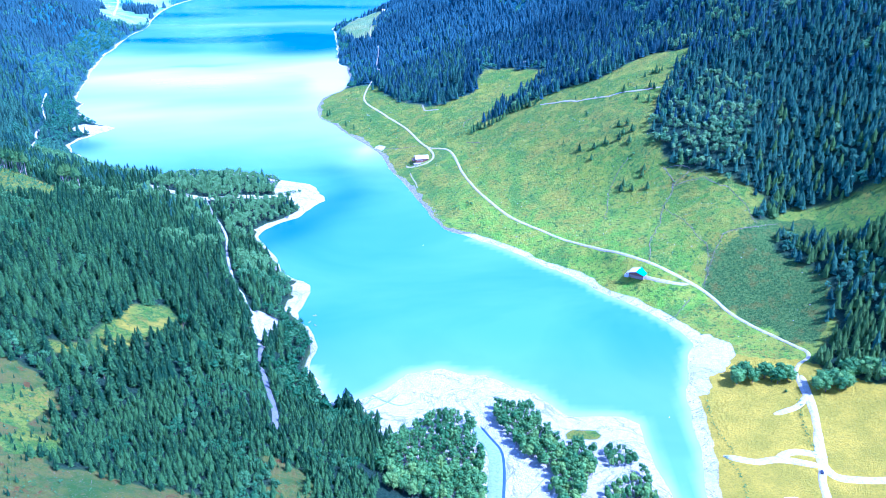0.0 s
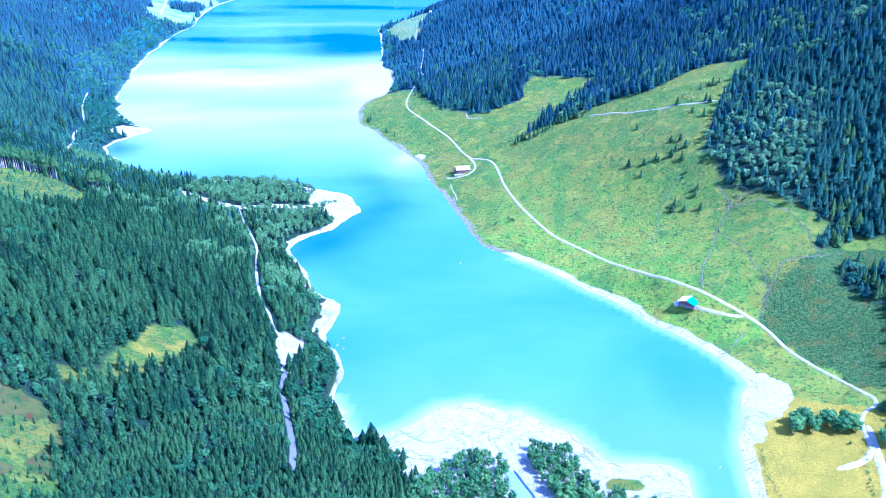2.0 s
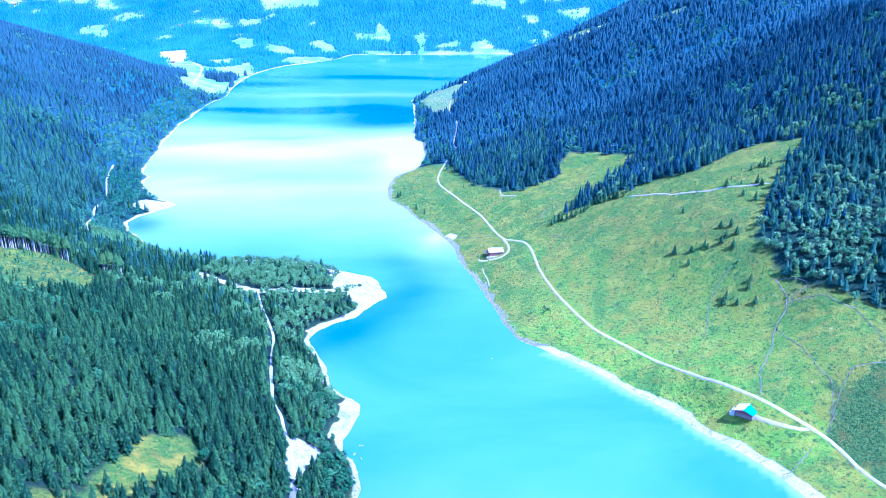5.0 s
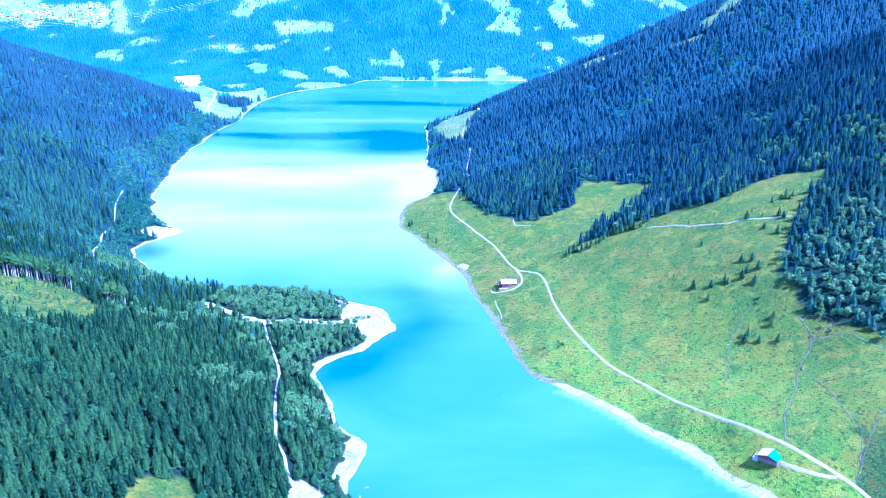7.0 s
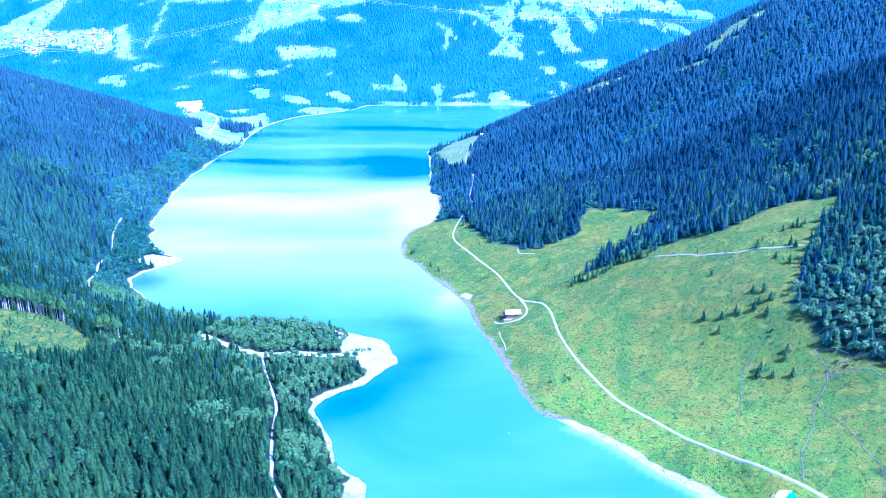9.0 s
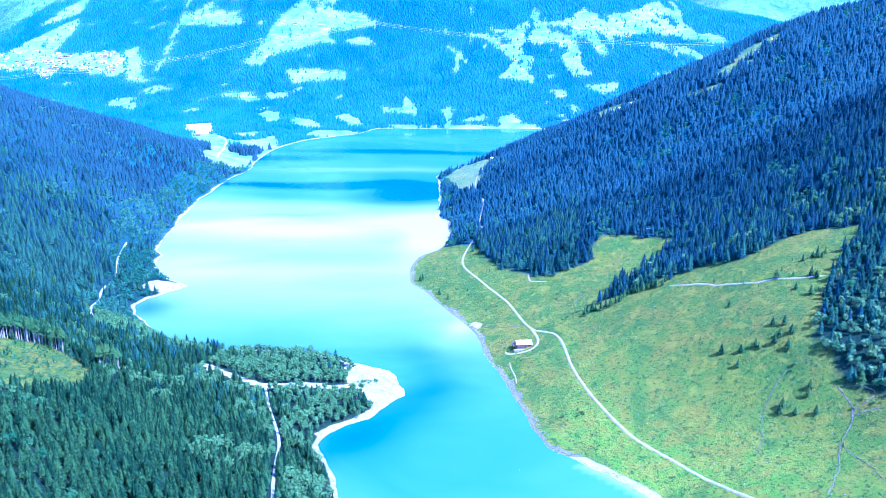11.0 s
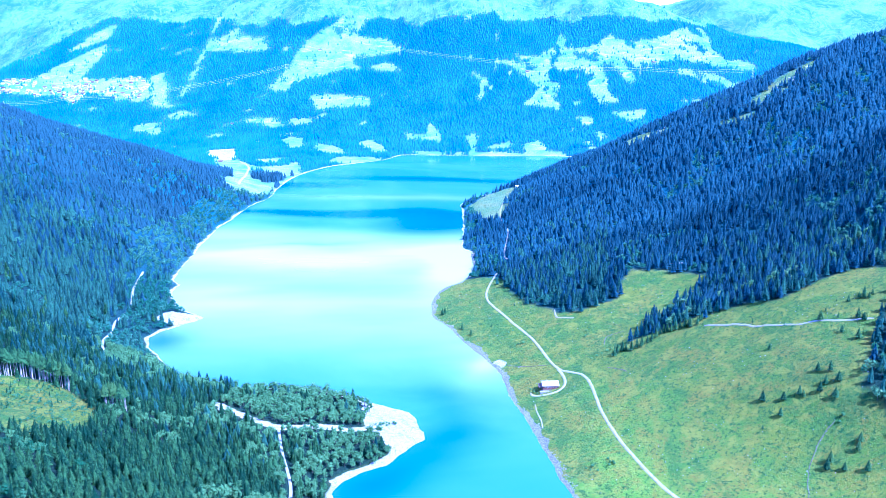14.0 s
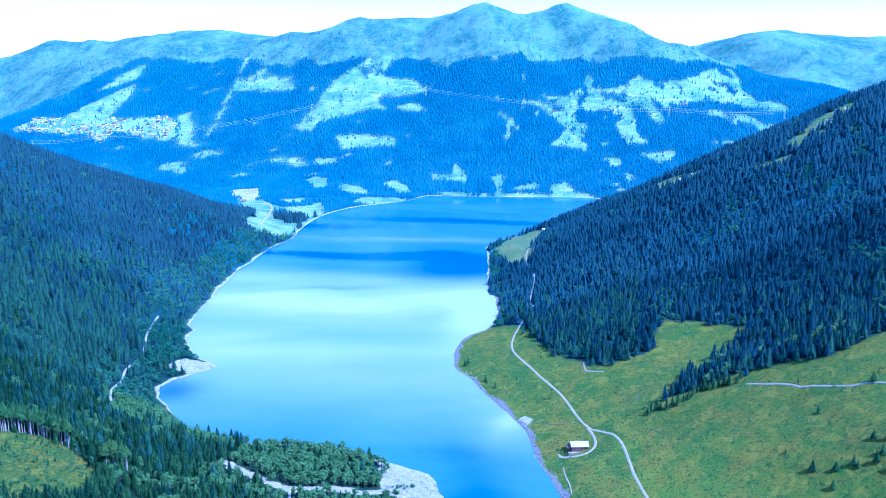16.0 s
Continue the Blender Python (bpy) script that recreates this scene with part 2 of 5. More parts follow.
# three spruce needle colours with growing distance haze painted in
M_NEEDLES_HAZY = make_foliage("hazy_blue_green_needles", (0.010, 0.039, 0.060), (0.046, 0.120, 0.142), (0.04, 0.12, 0.14), specular=0.1, haze_sheen=0.04)
M_NEEDLES_FAINT_HAZE = make_foliage("faintly_hazy_needles", (0.014, 0.056, 0.048), (0.074, 0.188, 0.108), (0.06, 0.17, 0.09), specular=0.12, haze_sheen=0.1)
M_NEEDLES_FAR_HAZE = make_foliage("far_hazy_needles", (0.030, 0.120, 0.185), (0.090, 0.250, 0.320), (0.08, 0.24, 0.30), specular=0.15, haze_sheen=0.5)
M_FERN = make_foliage("fern_leaves", (0.035, 0.110, 0.036), (0.105, 0.215, 0.062), (0.09, 0.19, 0.05), 0.7, 0.1)
M_LEAVES = make_foliage("broad_leaves", (0.060, 0.180, 0.060), (0.200, 0.380, 0.105), (0.18, 0.36, 0.08), 0.55, 0.1)
# broad leaves cooled in colour to paint in haze on farther slopes
M_LEAVES_COOL = make_foliage("hazy_broad_leaves", (0.050, 0.165, 0.092), (0.155, 0.325, 0.190), (0.14, 0.31, 0.15), 0.6, 0.1)
M_LEAVES_GREEN = make_foliage("alder_leaves", (0.040, 0.140, 0.055), (0.165, 0.345, 0.125), (0.14, 0.32, 0.09), 0.6, 0.1)
M_BIRCH = make_foliage("birch_leaves", (0.075, 0.205, 0.085), (0.270, 0.440, 0.175), (0.22, 0.40, 0.15), 0.6, 0.1)
M_BARK = plain("spruce_bark", (0.10, 0.075, 0.06), (0.20, 0.16, 0.135), 2.0, 0.9, 0.2, relief=0.6, stretch=(1, 1, 0.2))
M_WATER = make_water()
M_TRACK = plain("gravel_track", (0.26, 0.235, 0.18), (0.46, 0.41, 0.32), 0.25, 0.95, 0.2)
M_BED = plain("pale_brook_stones", (0.05, 0.065, 0.03), (0.27, 0.24, 0.17), 0.35, 0.95, 0.2, relief=0.8, depth=0.3)
M_PALE_STONE = plain("pale_field_stone", (0.38, 0.37, 0.34), (0.60, 0.58, 0.54), 0.9, 0.9, 0.2, relief=0.6, depth=0.1)
M_STREAM = plain("stream_gravel", (0.12, 0.17, 0.23), (0.27, 0.33, 0.40), 0.5, 0.5, 0.5)
# dark colour standing in for the shadow of the stream bank
M_BANK_SHADOW = plain("bank_shadow_dark", (0.03, 0.06, 0.10), (0.05, 0.09, 0.14), 0.5, 0.15, 0.5, relief=0.1)
M_PALE_BARK = plain("weathered_trunk", (0.34, 0.29, 0.27), (0.52, 0.46, 0.43), 1.2, 0.9, 0.2, stretch=(1, 1, 0.2))
M_LOG = plain("weathered_branches", (0.16, 0.125, 0.10), (0.30, 0.25, 0.21), 1.2, 0.9, 0.2)
M_TRACK_GREY = plain("pale_grey_road", (0.27, 0.26, 0.25), (0.42, 0.40, 0.38), 0.25, 0.95, 0.2)
M_ASPHALT = plain("worn_asphalt", (0.10, 0.105, 0.11), (0.16, 0.165, 0.17), 0.5, 0.85, 0.3)
M_TIMBER = plain("dark_timber", (0.11, 0.045, 0.032), (0.24, 0.095, 0.070), 1.5, 0.8, 0.3, stretch=(1, 1, 4))
M_ROOF_PALE = plain("pale_metal_roof", (0.52, 0.48, 0.42), (0.66, 0.62, 0.55), 0.5, 0.45, 0.5, relief=0.1)
M_ROOF_TEAL = plain("teal_metal_roof", (0.01, 0.28, 0.36), (0.03, 0.38, 0.46), 0.4, 0.4, 0.5, relief=0.1)
M_PLASTER = plain("whitewashed_wall", (0.66, 0.64, 0.60), (0.80, 0.78, 0.74), 0.6, 0.9, 0.2)
M_STONE = plain("lake_boulder", (0.18, 0.172, 0.14), (0.40, 0.385, 0.32), 0.9, 0.9, 0.2, relief=0.7, depth=0.2)
M_GLASS = plain("dark_window", (0.02, 0.025, 0.03), (0.04, 0.05, 0.06), 1.0, 0.1, 0.5, relief=0.0)
M_GREY_ROOF = plain("grey_slate_roof", (0.26, 0.27, 0.28), (0.40, 0.41, 0.42), 0.6, 0.7, 0.3)
M_BROWN_ROOF = plain("brown_shingle_roof", (0.16, 0.11, 0.085), (0.27, 0.20, 0.15), 0.6, 0.85, 0.3)


# ---------- lie of the land ----------
# shoreline of the reservoir at its present level, placed from the camera's view, plan metres
SHORE_SOUTH_EAST = [(-113, 657), (-88, 665), (-70, 679), (-50, 707), (-19.6, 715), (7, 703), (25, 706), (46, 685), (67, 675), (90, 641), (113, 640),
                    (139, 640), (153, 630), (151, 602), (154, 570), (160, 536), (168, 476), (183, 469), (186, 536), (195, 592), (197, 638), (203, 682), (218, 741),
                    (230, 764), (211, 808), (178, 851), (146, 885), (125, 917), (94, 944), (56, 988), (5.6, 1030), (-24, 1054), (-63, 1152), (-78, 1200),
                    (-105, 1271), (-132, 1350), (-143, 1380), (-186, 1449), (-204, 1476), (-235, 1536), (-270, 1582), (-284, 1680), (-279, 1736), (-246, 1820), (-267, 1989)]
SHORE_NORTH = [(-294, 2038), (-330, 2274), (-358, 2436), (-368, 2506), (-329, 2632), (-210, 2870), (-126, 3150), (-105, 3332), (-157, 3420), (-507, 3399), (-700, 3385),
               (-736, 3367), (-770, 3248), (-845, 3160), (-905, 3085), (-944, 2960), (-951, 2820), (-930, 2646), (-903, 2517), (-909, 2420), (-903, 2338), (-888, 2224), (-884, 2150), (-866, 2074), (-851, 1990), (-826, 1900),
               (-806, 1813), (-783, 1735), (-766, 1700), (-748, 1684), (-752, 1670), (-739, 1633), (-717, 1601), (-677, 1549), (-650, 1534), (-624, 1517), (-632, 1496), (-645, 1472), (-661, 1446), (-665, 1417), (-657, 1398), (-634, 1369), (-597, 1330), (-576, 1304)]
SHORE_WEST = [(-532, 1277), (-449, 1262), (-397, 1272), (-343, 1270), (-283, 1244), (-244, 1228), (-228, 1222), (-214, 1206), (-206, 1184), (-198, 1171), (-193, 1156), (-202, 1138), (-214, 1116), (-220, 1092), (-242, 1074), (-256, 1050), (-260, 1027),
              (-242, 995), (-223, 960), (-215, 938), (-208, 920), (-196, 908), (-181, 902), (-171, 890), (-168, 873), (-171, 850), (-174, 826), (-169, 808), (-158, 795), (-151, 778), (-144, 758), (-142, 742), (-144, 729), (-144, 714),
              (-136, 702), (-130, 693), (-131, 684), (-125, 673), (-119, 663)]
SHORE_MARKS = np.array(SHORE_SOUTH_EAST + SHORE_NORTH + SHORE_WEST, float)


def curve(points, step=4.0, closed=False):
    """A smooth line through plan points."""
    p = np.asarray(points, float)
    p = np.vstack((p[-1], p, p[0], p[1])) if closed else np.vstack((2 * p[0] - p[1], p, 2 * p[-1] - p[-2]))
    out = []
    for a, b, c, d in zip(p, p[1:], p[2:], p[3:]):
        n = max(1, int(np.hypot(*(c - b)) / step))
        for k in range(n):
            u = k / n
            out.append(0.5 * (2 * b + (c - a) * u + (2 * a - 5 * b + 4 * c - d) * u * u + (3 * b - a - 3 * c + d) * u ** 3))
    return np.array(out if closed else out + [p[-2]])


SHORE = curve(SHORE_MARKS, 16, True)

# spot heights fitted to the camera's view, the far range drawn closer: x, y, z
HEIGHTS_WEST = [(-305, 531, 106), (-288, 676, 73), (-239, 645, 59), (-410, 767, 104), (-339, 854, 62), (-231, 718, 41), (-174, 589, 50), (-542, 1064, 64), (-253, 542, 73),
                (-133, 497, 53), (-78, 508, 36), (-463, 871, 98), (-568, 994, 90), (-609, 1081, 78), (-483, 1088, 48), (-412, 1113, 16.8), (-917, 1492, 84), (-1049, 1774, 120), (-1113, 2059, 118),
                (-907, 1851, 64), (-1071, 2325, 92), (-844, 1648, 28), (-1240, 1985, 224), (-1484, 2100, 301), (-1442, 2240, 241), (-1372, 2380, 180), (-1274, 2590, 104), (-1190, 2730, 36), (-1120, 2842, 6)]
HEIGHTS_WEST_FAR = [(-1960, 2100, 462), (-1750, 2520, 225), (-1610, 2940, 20), (-1260, 3220, 28), (-1260, 1400, 266), (-840, 910, 210), (-630, 630, 196), (-420, 350, 154), (-1820, 1260, 532),
                    (-1260, 700, 462), (-28, 350, 19.6), (-28, 560, 4.2), (84, 560, 4.2), (42, 420, 8.4), (-224, 350, 112), (-364, 1176, 5.6), (-308, 1120, 5.6), (-294, 980, 12.6)]
HEIGHTS_EAST = [(193, 867, 21), (239, 994, 53), (259, 1043, 81), (232, 1114, 104), (269, 1207, 137), (203, 1072, 60), (160, 917, 21), (122, 1334, 87), (319, 917, 73), (370, 930, 67),
                (353, 1329, 181), (339, 1023, 109), (391, 1147, 157), (347, 1305, 182), (206, 1347, 129), (118, 1505, 81), (0, 1574, 67), (181, 1490, 115), (395, 1522, 235), (314, 1513, 179),
                (83, 1936, 118), (329, 2177, 291), (378, 2180, 311), (-50, 1341, 17.8), (259, 853, 18.2), (280, 675, 7), (259, 588, 5.6), (336, 602, 8.4), (308, 756, 12.6)]
HEIGHTS_EAST_FAR = [(-210, 2562, 36), (-99, 2730, 84), (29, 2590, 151), (94, 2520, 196), (213, 2464, 258), (330, 2464, 316), (445, 2464, 367), (519, 2464, 398), (462, 1554, 266), (573, 1960, 330),
                    (840, 2520, 462), (980, 1680, 532), (840, 1120, 448), (462, 896, 140), (448, 728, 87), (406, 602, 31), (588, 700, 196), (210, 2940, 84), (588, 3010, 182),
                    (980, 3220, 224), (0, 3150, 31), (448, 462, 28), (840, 490, 280)]
HEIGHTS_NORTH = [(-2775, 3728, 69), (-2042, 3681, 42), (-1410, 3632, 40), (-822, 3583, 40), (-264, 3602, 49), (254, 3681, 72), (738, 3681, 86),
                 (-2898, 3912, 167), (-2170, 3912, 146), (-1495, 3912, 146), (-868, 3912, 153), (-281, 3912, 158), (268, 3912, 163), (783, 3912, 168),
                 (-2337, 4203, 277), (-1612, 4203, 279), (-936, 4203, 280), (-305, 4203, 281), (285, 4203, 282), (838, 4203, 284)]
HEIGHTS_RANGES = [(-3159, 4203, 204), (-3072, 4353, 259), (-2925, 4490, 385), (-2730, 4673, 532), (-3413, 4615, 318), (-3554, 4203, 155), (-3705, 4908, 614), (-3315, 4908, 627), (-2947, 4908, 597), (-2623, 4908, 628),
                  (-2232, 4955, 632), (-247, 4779, 650), (430, 4673, 455), (665, 4554, 378), (844, 4490, 353), (1016, 4779, 311), (544, 4895, 359), (342, 5040, 490), (571, 5040, 552), (785, 5040, 552), (999, 5040, 500), (1171, 5040, 496)]
HEIGHTS_SUMMITS = [(-2498, 4490, 429), (-1725, 4490, 433), (-1004, 4490, 429), (-331, 4490, 424), (301, 4490, 411), (-1843, 4673, 557), (-1074, 4673, 545), (-356, 4673, 537),
                   (-2534, 4804, 625), (-2116, 4828, 572), (-1792, 4828, 652), (-1462, 4828, 706), (-1172, 4828, 697), (-964, 4828, 723), (-794, 4828, 765), (-645, 4828, 731), (-355, 4828, 750),
                   (-196, 4828, 695), (-31, 4828, 638), (255, 4828, 536), (-729, 5024, 550), (-1559, 5024, 508), (-2.2, 5024, 457)]


def hash2(i, j, seed):
    v = np.sin(i * 127.1 + j * 311.7 + seed * 74.7) * 43758.5453
    return v - np.floor(v)


def lattice(x, y, seed):
    i, j = np.floor(x), np.floor(y)
    u, v = x - i, y - j
    u, v = u * u * (3 - 2 * u), v * v * (3 - 2 * v)
    a, b, c, d = hash2(i, j, seed), hash2(i + 1, j, seed), hash2(i, j + 1, seed), hash2(i + 1, j + 1, seed)
    return (a * (1 - u) + b * u) * (1 - v) + (c * (1 - u) + d * u) * v


def fbm(x, y, size, octaves=4, seed=1):
    """Smooth noise, about -1 to 1."""
    total, amp, norm = 0.0, 1.0, 0.0
    for k in range(octaves):
        total = total + amp * (lattice(x / size + 17.3 * k, y / size - 9.1 * k, seed + k) * 2 - 1)
        norm += amp
        amp, size = amp * 0.5, size * 0.5
    return total / norm


def inside(poly, x, y):
    poly = np.asarray(poly, float)
    res = np.zeros(np.shape(x), bool)
    for (x0, y0), (x1, y1) in zip(poly, np.roll(poly, -1, 0)):
        if y0 != y1:
            res ^= ((y0 > y) != (y1 > y)) & (x < (x1 - x0) * (y - y0) / (y1 - y0) + x0)
    return res


def away(line, x, y, closed=False):
    """Distance from a line of plan points."""
    line = np.asarray(line, float)
    best = np.full(np.shape(x), 1e9)
    ends = np.roll(line, -1, 0) if closed else line[1:]
    for (x0, y0), (x1, y1) in zip(line, ends):
        dx, dy = x1 - x0, y1 - y0
        k = np.clip(((x - x0) * dx + (y - y0) * dy) / (dx * dx + dy * dy + 1e-9), 0, 1)
        best = np.minimum(best, (x - x0 - k * dx) ** 2 + (y - y0 - k * dy) ** 2)
    return np.sqrt(best)


def from_shore(x, y):
    """Distance from the waterline, negative in the lake."""
    x, y = np.asarray(x, float), np.asarray(y, float)
    wx = x + 3.2 * fbm(x, y, 26, 3, 31)
    wy = y + 3.2 * fbm(x, y, 26, 3, 57)
    d = away(SHORE, wx, wy, True)
    return np.where(inside(SHORE, wx, wy), -d, d)


def smooth(v, a, b):
    v = np.clip((v - a) / (b - a), 0, 1)
    return v * v * (3 - 2 * v)


SPOTS = np.array(HEIGHTS_WEST + HEIGHTS_WEST_FAR + HEIGHTS_EAST + HEIGHTS_EAST_FAR + HEIGHTS_NORTH + HEIGHTS_SUMMITS + HEIGHTS_RANGES
                 + [(x, y, 0.5) for x, y in SHORE_MARKS[::2]], float)
SOFTEN = 60.0


def kernel(ax, ay, bx, by):
    return np.sqrt((ax - bx) ** 2 + (ay - by) ** 2 + SOFTEN ** 2)


def land_weights():
    n = len(SPOTS)
    a = np.zeros((n + 3, n + 3))
    a[:n, :n] = -kernel(SPOTS[:, None, 0], SPOTS[:, None, 1], SPOTS[None, :, 0], SPOTS[None, :, 1])
    a[:n, :n] += np.eye(n) * 2.0
    a[:n, n], a[:n, n + 1], a[:n, n + 2] = 1, SPOTS[:, 0] / 1000, SPOTS[:, 1] / 1000
    a[n:, :n] = a[:n, n:].T
    return np.linalg.solve(a, np.append(SPOTS[:, 2], (0, 0, 0)))


LAND = land_weights()


def raw_height(x, y):
    x, y = np.asarray(x, float), np.asarray(y, float)
    h = LAND[-3] + LAND[-2] * x / 1000 + LAND[-1] * y / 1000
    for (px, py, _), w in zip(SPOTS, LAND):
        h = h - w * kernel(x, y, px, py)
    sd = from_shore(x, y)
    far = smooth(y, 3500, 4150)
    rough = smooth(h, 11, 84)
    h = h + rough * (3.4 * fbm(x, y, 84, 4, 3) + 8 * (1 + 0.5 * far) * fbm(x, y, 330, 3, 9)) + far * rough * 9 * fbm(x + 0.3 * y, 0.25 * y, 120, 3, 21)
    crest = smooth(y, 3700, 4300) * smooth(h, 300, 520)
    h = h + crest * (9 - 28 * np.abs(fbm(x + 0.4 * y, 0.6 * y, 320, 4, 33)) + 4 * fbm(x, y, 60, 2, 34))
    h = h + (0.55 * fbm(x, y, 14, 3, 5) + 0.9 * fbm(x, y, 32, 3, 6) * rough) * smooth(sd, 6, 30)
    h = np.maximum(h, 1.0 + 0.01 * np.clip(sd, 0, 200))
    bank = 0.05 + 0.13 * np.clip(sd, 0, 60)
    w = smooth(sd, 3, 46)
    h = np.where(sd > 0, h * w + np.minimum(bank, h + 2) * (1 - w), np.maximum(-9, 0.16 * sd))
    return h, sd


def axis(parts):
    out = [parts[0][0]]
    for start, stop, step in parts:
        n = max(1, round((stop - start) / step))
        out += list(np.linspace(start, stop, n + 1)[1:])
    return np.array(out)


AX = axis([(-4800, -3300, 100), (-3300, -1400, 26), (-1400, -980, 12), (-980, -700, 8.0), (-700, 400, 4.5), (400, 460, 7.0), (460, 730, 12), (730, 1700, 36), (1700, 3000, 100)])
AY = axis([(-1500, 140, 80), (140, 350, 21), (350, 1560, 4.5), (1560, 1820, 7.0), (1820, 2800, 12), (2800, 3560, 17), (3560, 4800, 19), (4800, 5400, 50)])
GX, GY = np.meshgrid(AX, AY)
GZ, GSD = raw_height(GX, GY)


def sample(grid, x, y):
    i = np.clip(np.searchsorted(AX, x) - 1, 0, len(AX) - 2)
    j = np.clip(np.searchsorted(AY, y) - 1, 0, len(AY) - 2)
    u, v = (x - AX[i]) / (AX[i + 1] - AX[i]), (y - AY[j]) / (AY[j + 1] - AY[j])
    return (grid[j, i] * (1 - u) + grid[j, i + 1] * u) * (1 - v) + (grid[j + 1, i] * (1 - u) + grid[j + 1, i + 1] * u) * v


def height(x, y):
    return sample(GZ, np.asarray(x, float), np.asarray(y, float))


# ---------- land cover, in plan ----------
EAST_MEADOW = [(168, 763), (314, 700), (358, 742), (367, 815), (340, 871), (325, 917), (344, 962), (319, 1011), (260, 1053), (241, 1120), (277, 1215), (350, 1333), (291, 1355), (199, 1337),
               (125, 1379), (27, 1379), (56, 1428), (119, 1487), (140, 1540), (80, 1595), (42, 1610), (14, 1526), (-31, 1508), (-70, 1519), (-119, 1575), (-175, 1722), (-259, 1820), (-364, 1722), (-224, 1442), (-28, 1036)]
SOUTH_FLAT = [(207, 763), (319, 707), (353, 658), (434, 616), (588, 532), (588, 350), (182, 350), (185, 616)]
WEST_CLEARING = [(-364, 553), (-310, 545), (-294, 539), (-275, 511), (-272, 485), (-256, 464), (-253, 443), (-226, 446), (-203, 441), (-165, 446), (-140, 364), (-462, 364), (-462, 560)]
WEST_GLADE = [(-298, 602), (-300, 699), (-274, 726), (-253, 692), (-260, 626), (-280, 594), (-308, 574), (-326, 588)]
WEST_NOOK = [(-142, 522), (-122, 514), (-102, 492), (-107, 466), (-128, 460), (-132, 495)]
WEST_FELLED = [(-640, 1029), (-618, 1062), (-597, 1078), (-570, 1080), (-534, 1063), (-502, 1024), (-491, 973), (-505, 933), (-530, 900), (-616, 896)]
SPUR_FIELD = [(-274, 2226), (-344, 2443), (-311, 2646), (-224, 2632), (-235, 2464), (-224, 2234)]
EAST_BIRCHES = [(231, 1123), (280, 1190), (353, 1225), (385, 1113), (333, 1008), (269, 1050)]
DELTA = [(-98, 658), (-70, 672), (-50, 711), (7, 707), (46, 689), (90, 644), (154, 633), (157, 532), (165, 350), (-42, 350), (-42, 560), (-73, 616)]
FAR_SPIT = [(-690, 1535), (-612, 1515), (-640, 1472), (-695, 1485)]
GRAVEL_LOT = [(-1461, 3316), (-1346, 3323), (-1248, 3097), (-1260, 3056), (-1305, 3088), (-1381, 3160)]
EAST_TERRACE = [(319, 903), (367, 941), (410, 924), (462, 885), (462, 834), (406, 857), (358, 896), (330, 886)]
SAND_CORNER = [(196, 672), (221, 672), (228, 700), (241, 707), (255, 728), (266, 753), (249, 778), (224, 778)]
GRAVEL_FAN = [(-152, 1390), (-143, 1404), (-134, 1400), (-128, 1388), (-132, 1380), (-142, 1376)]
SPIT_SAND = [(-292, 1252), (-275, 1200), (-268, 1169), (-240, 1146), (-227, 1128), (-226, 1106), (-234, 1094), (-255, 1074), (-268, 1049), (-262, 1030), (-200, 1085), (-180, 1150), (-205, 1225)]
BAY_SAND = [(-192, 912), (-168, 895), (-156, 857), (-171, 818), (-190, 826), (-186, 857), (-190, 885)]
LAY_BY = [(-221, 799), (-213, 799), (-195, 799), (-185, 773), (-190, 760), (-181, 736), (-185, 721), (-190, 718), (-203, 750)]
FIELD_ALM = [(-1485, 4028), (-1454, 4126), (-1439, 4279), (-1415, 4375), (-1353, 4449), (-1270, 4554), (-1177, 4636), (-1088, 4685), (-1130, 4622), (-1183, 4550), (-1190, 4469), (-1141, 4441), (-1046, 4450), (-995, 4408), (-942, 4332), (-1001, 4317), (-1090, 4300), (-1167, 4306), (-1159, 4238), (-1090, 4199), (-1237, 4158), (-1299, 4103), (-1381, 4071), (-1381, 3997), (-1414, 3979)]
FIELD_SHELF = [(-1917, 4398), (-1874, 4473), (-1820, 4525), (-1788, 4482), (-1646, 4420), (-1592, 4330), (-1716, 4338), (-1863, 4341), (-1926, 4351)]
FIELD_LONG = [(-2755, 4040), (-2670, 4165), (-2593, 4316), (-2483, 4426), (-2447, 4349), (-2460, 4195), (-2450, 4104), (-2541, 4057), (-2660, 4011)]
FIELD_CUT = [(-1261, 3946), (-1210, 3986), (-1101, 3960), (-1004, 3952), (-979, 3877), (-1119, 3852), (-1200, 3834)]
FIELD_VILLAGE = [(-2878, 3959), (-2856, 4118), (-2760, 4115), (-2565, 4048), (-2429, 4117), (-2138, 4124), (-2053, 4025), (-2012, 3934), (-2054, 3910), (-2340, 3969), (-2334, 3864), (-2474, 3951), (-2748, 3965)]
FIELD_CHURCH = [(-2100, 4123), (-2044, 4166), (-1913, 3917), (-1859, 3873), (-1968, 3875), (-2013, 3979)]
FIELD_HOLLOW = [(-1970, 3677), (-1942, 3747), (-1878, 3751), (-1817, 3658), (-1798, 3565), (-1877, 3628)]
FIELD_ROADSIDE = [(-1531, 3750), (-1445, 3787), (-1284, 3756), (-1183, 3745), (-1184, 3712), (-1313, 3702), (-1359, 3694), (-1414, 3741)]
FIELD_DAM = [(-1338, 3095), (-1226, 3075), (-1169, 3015), (-1089, 2997), (-1026, 3075), (-983, 3028), (-956, 2860), (-948, 2717), (-922, 2560), (-946, 2500), (-978, 2500), (-985, 2453), (-1030, 2500), (-1100, 2700), (-1170, 2880), (-1240, 2947)]
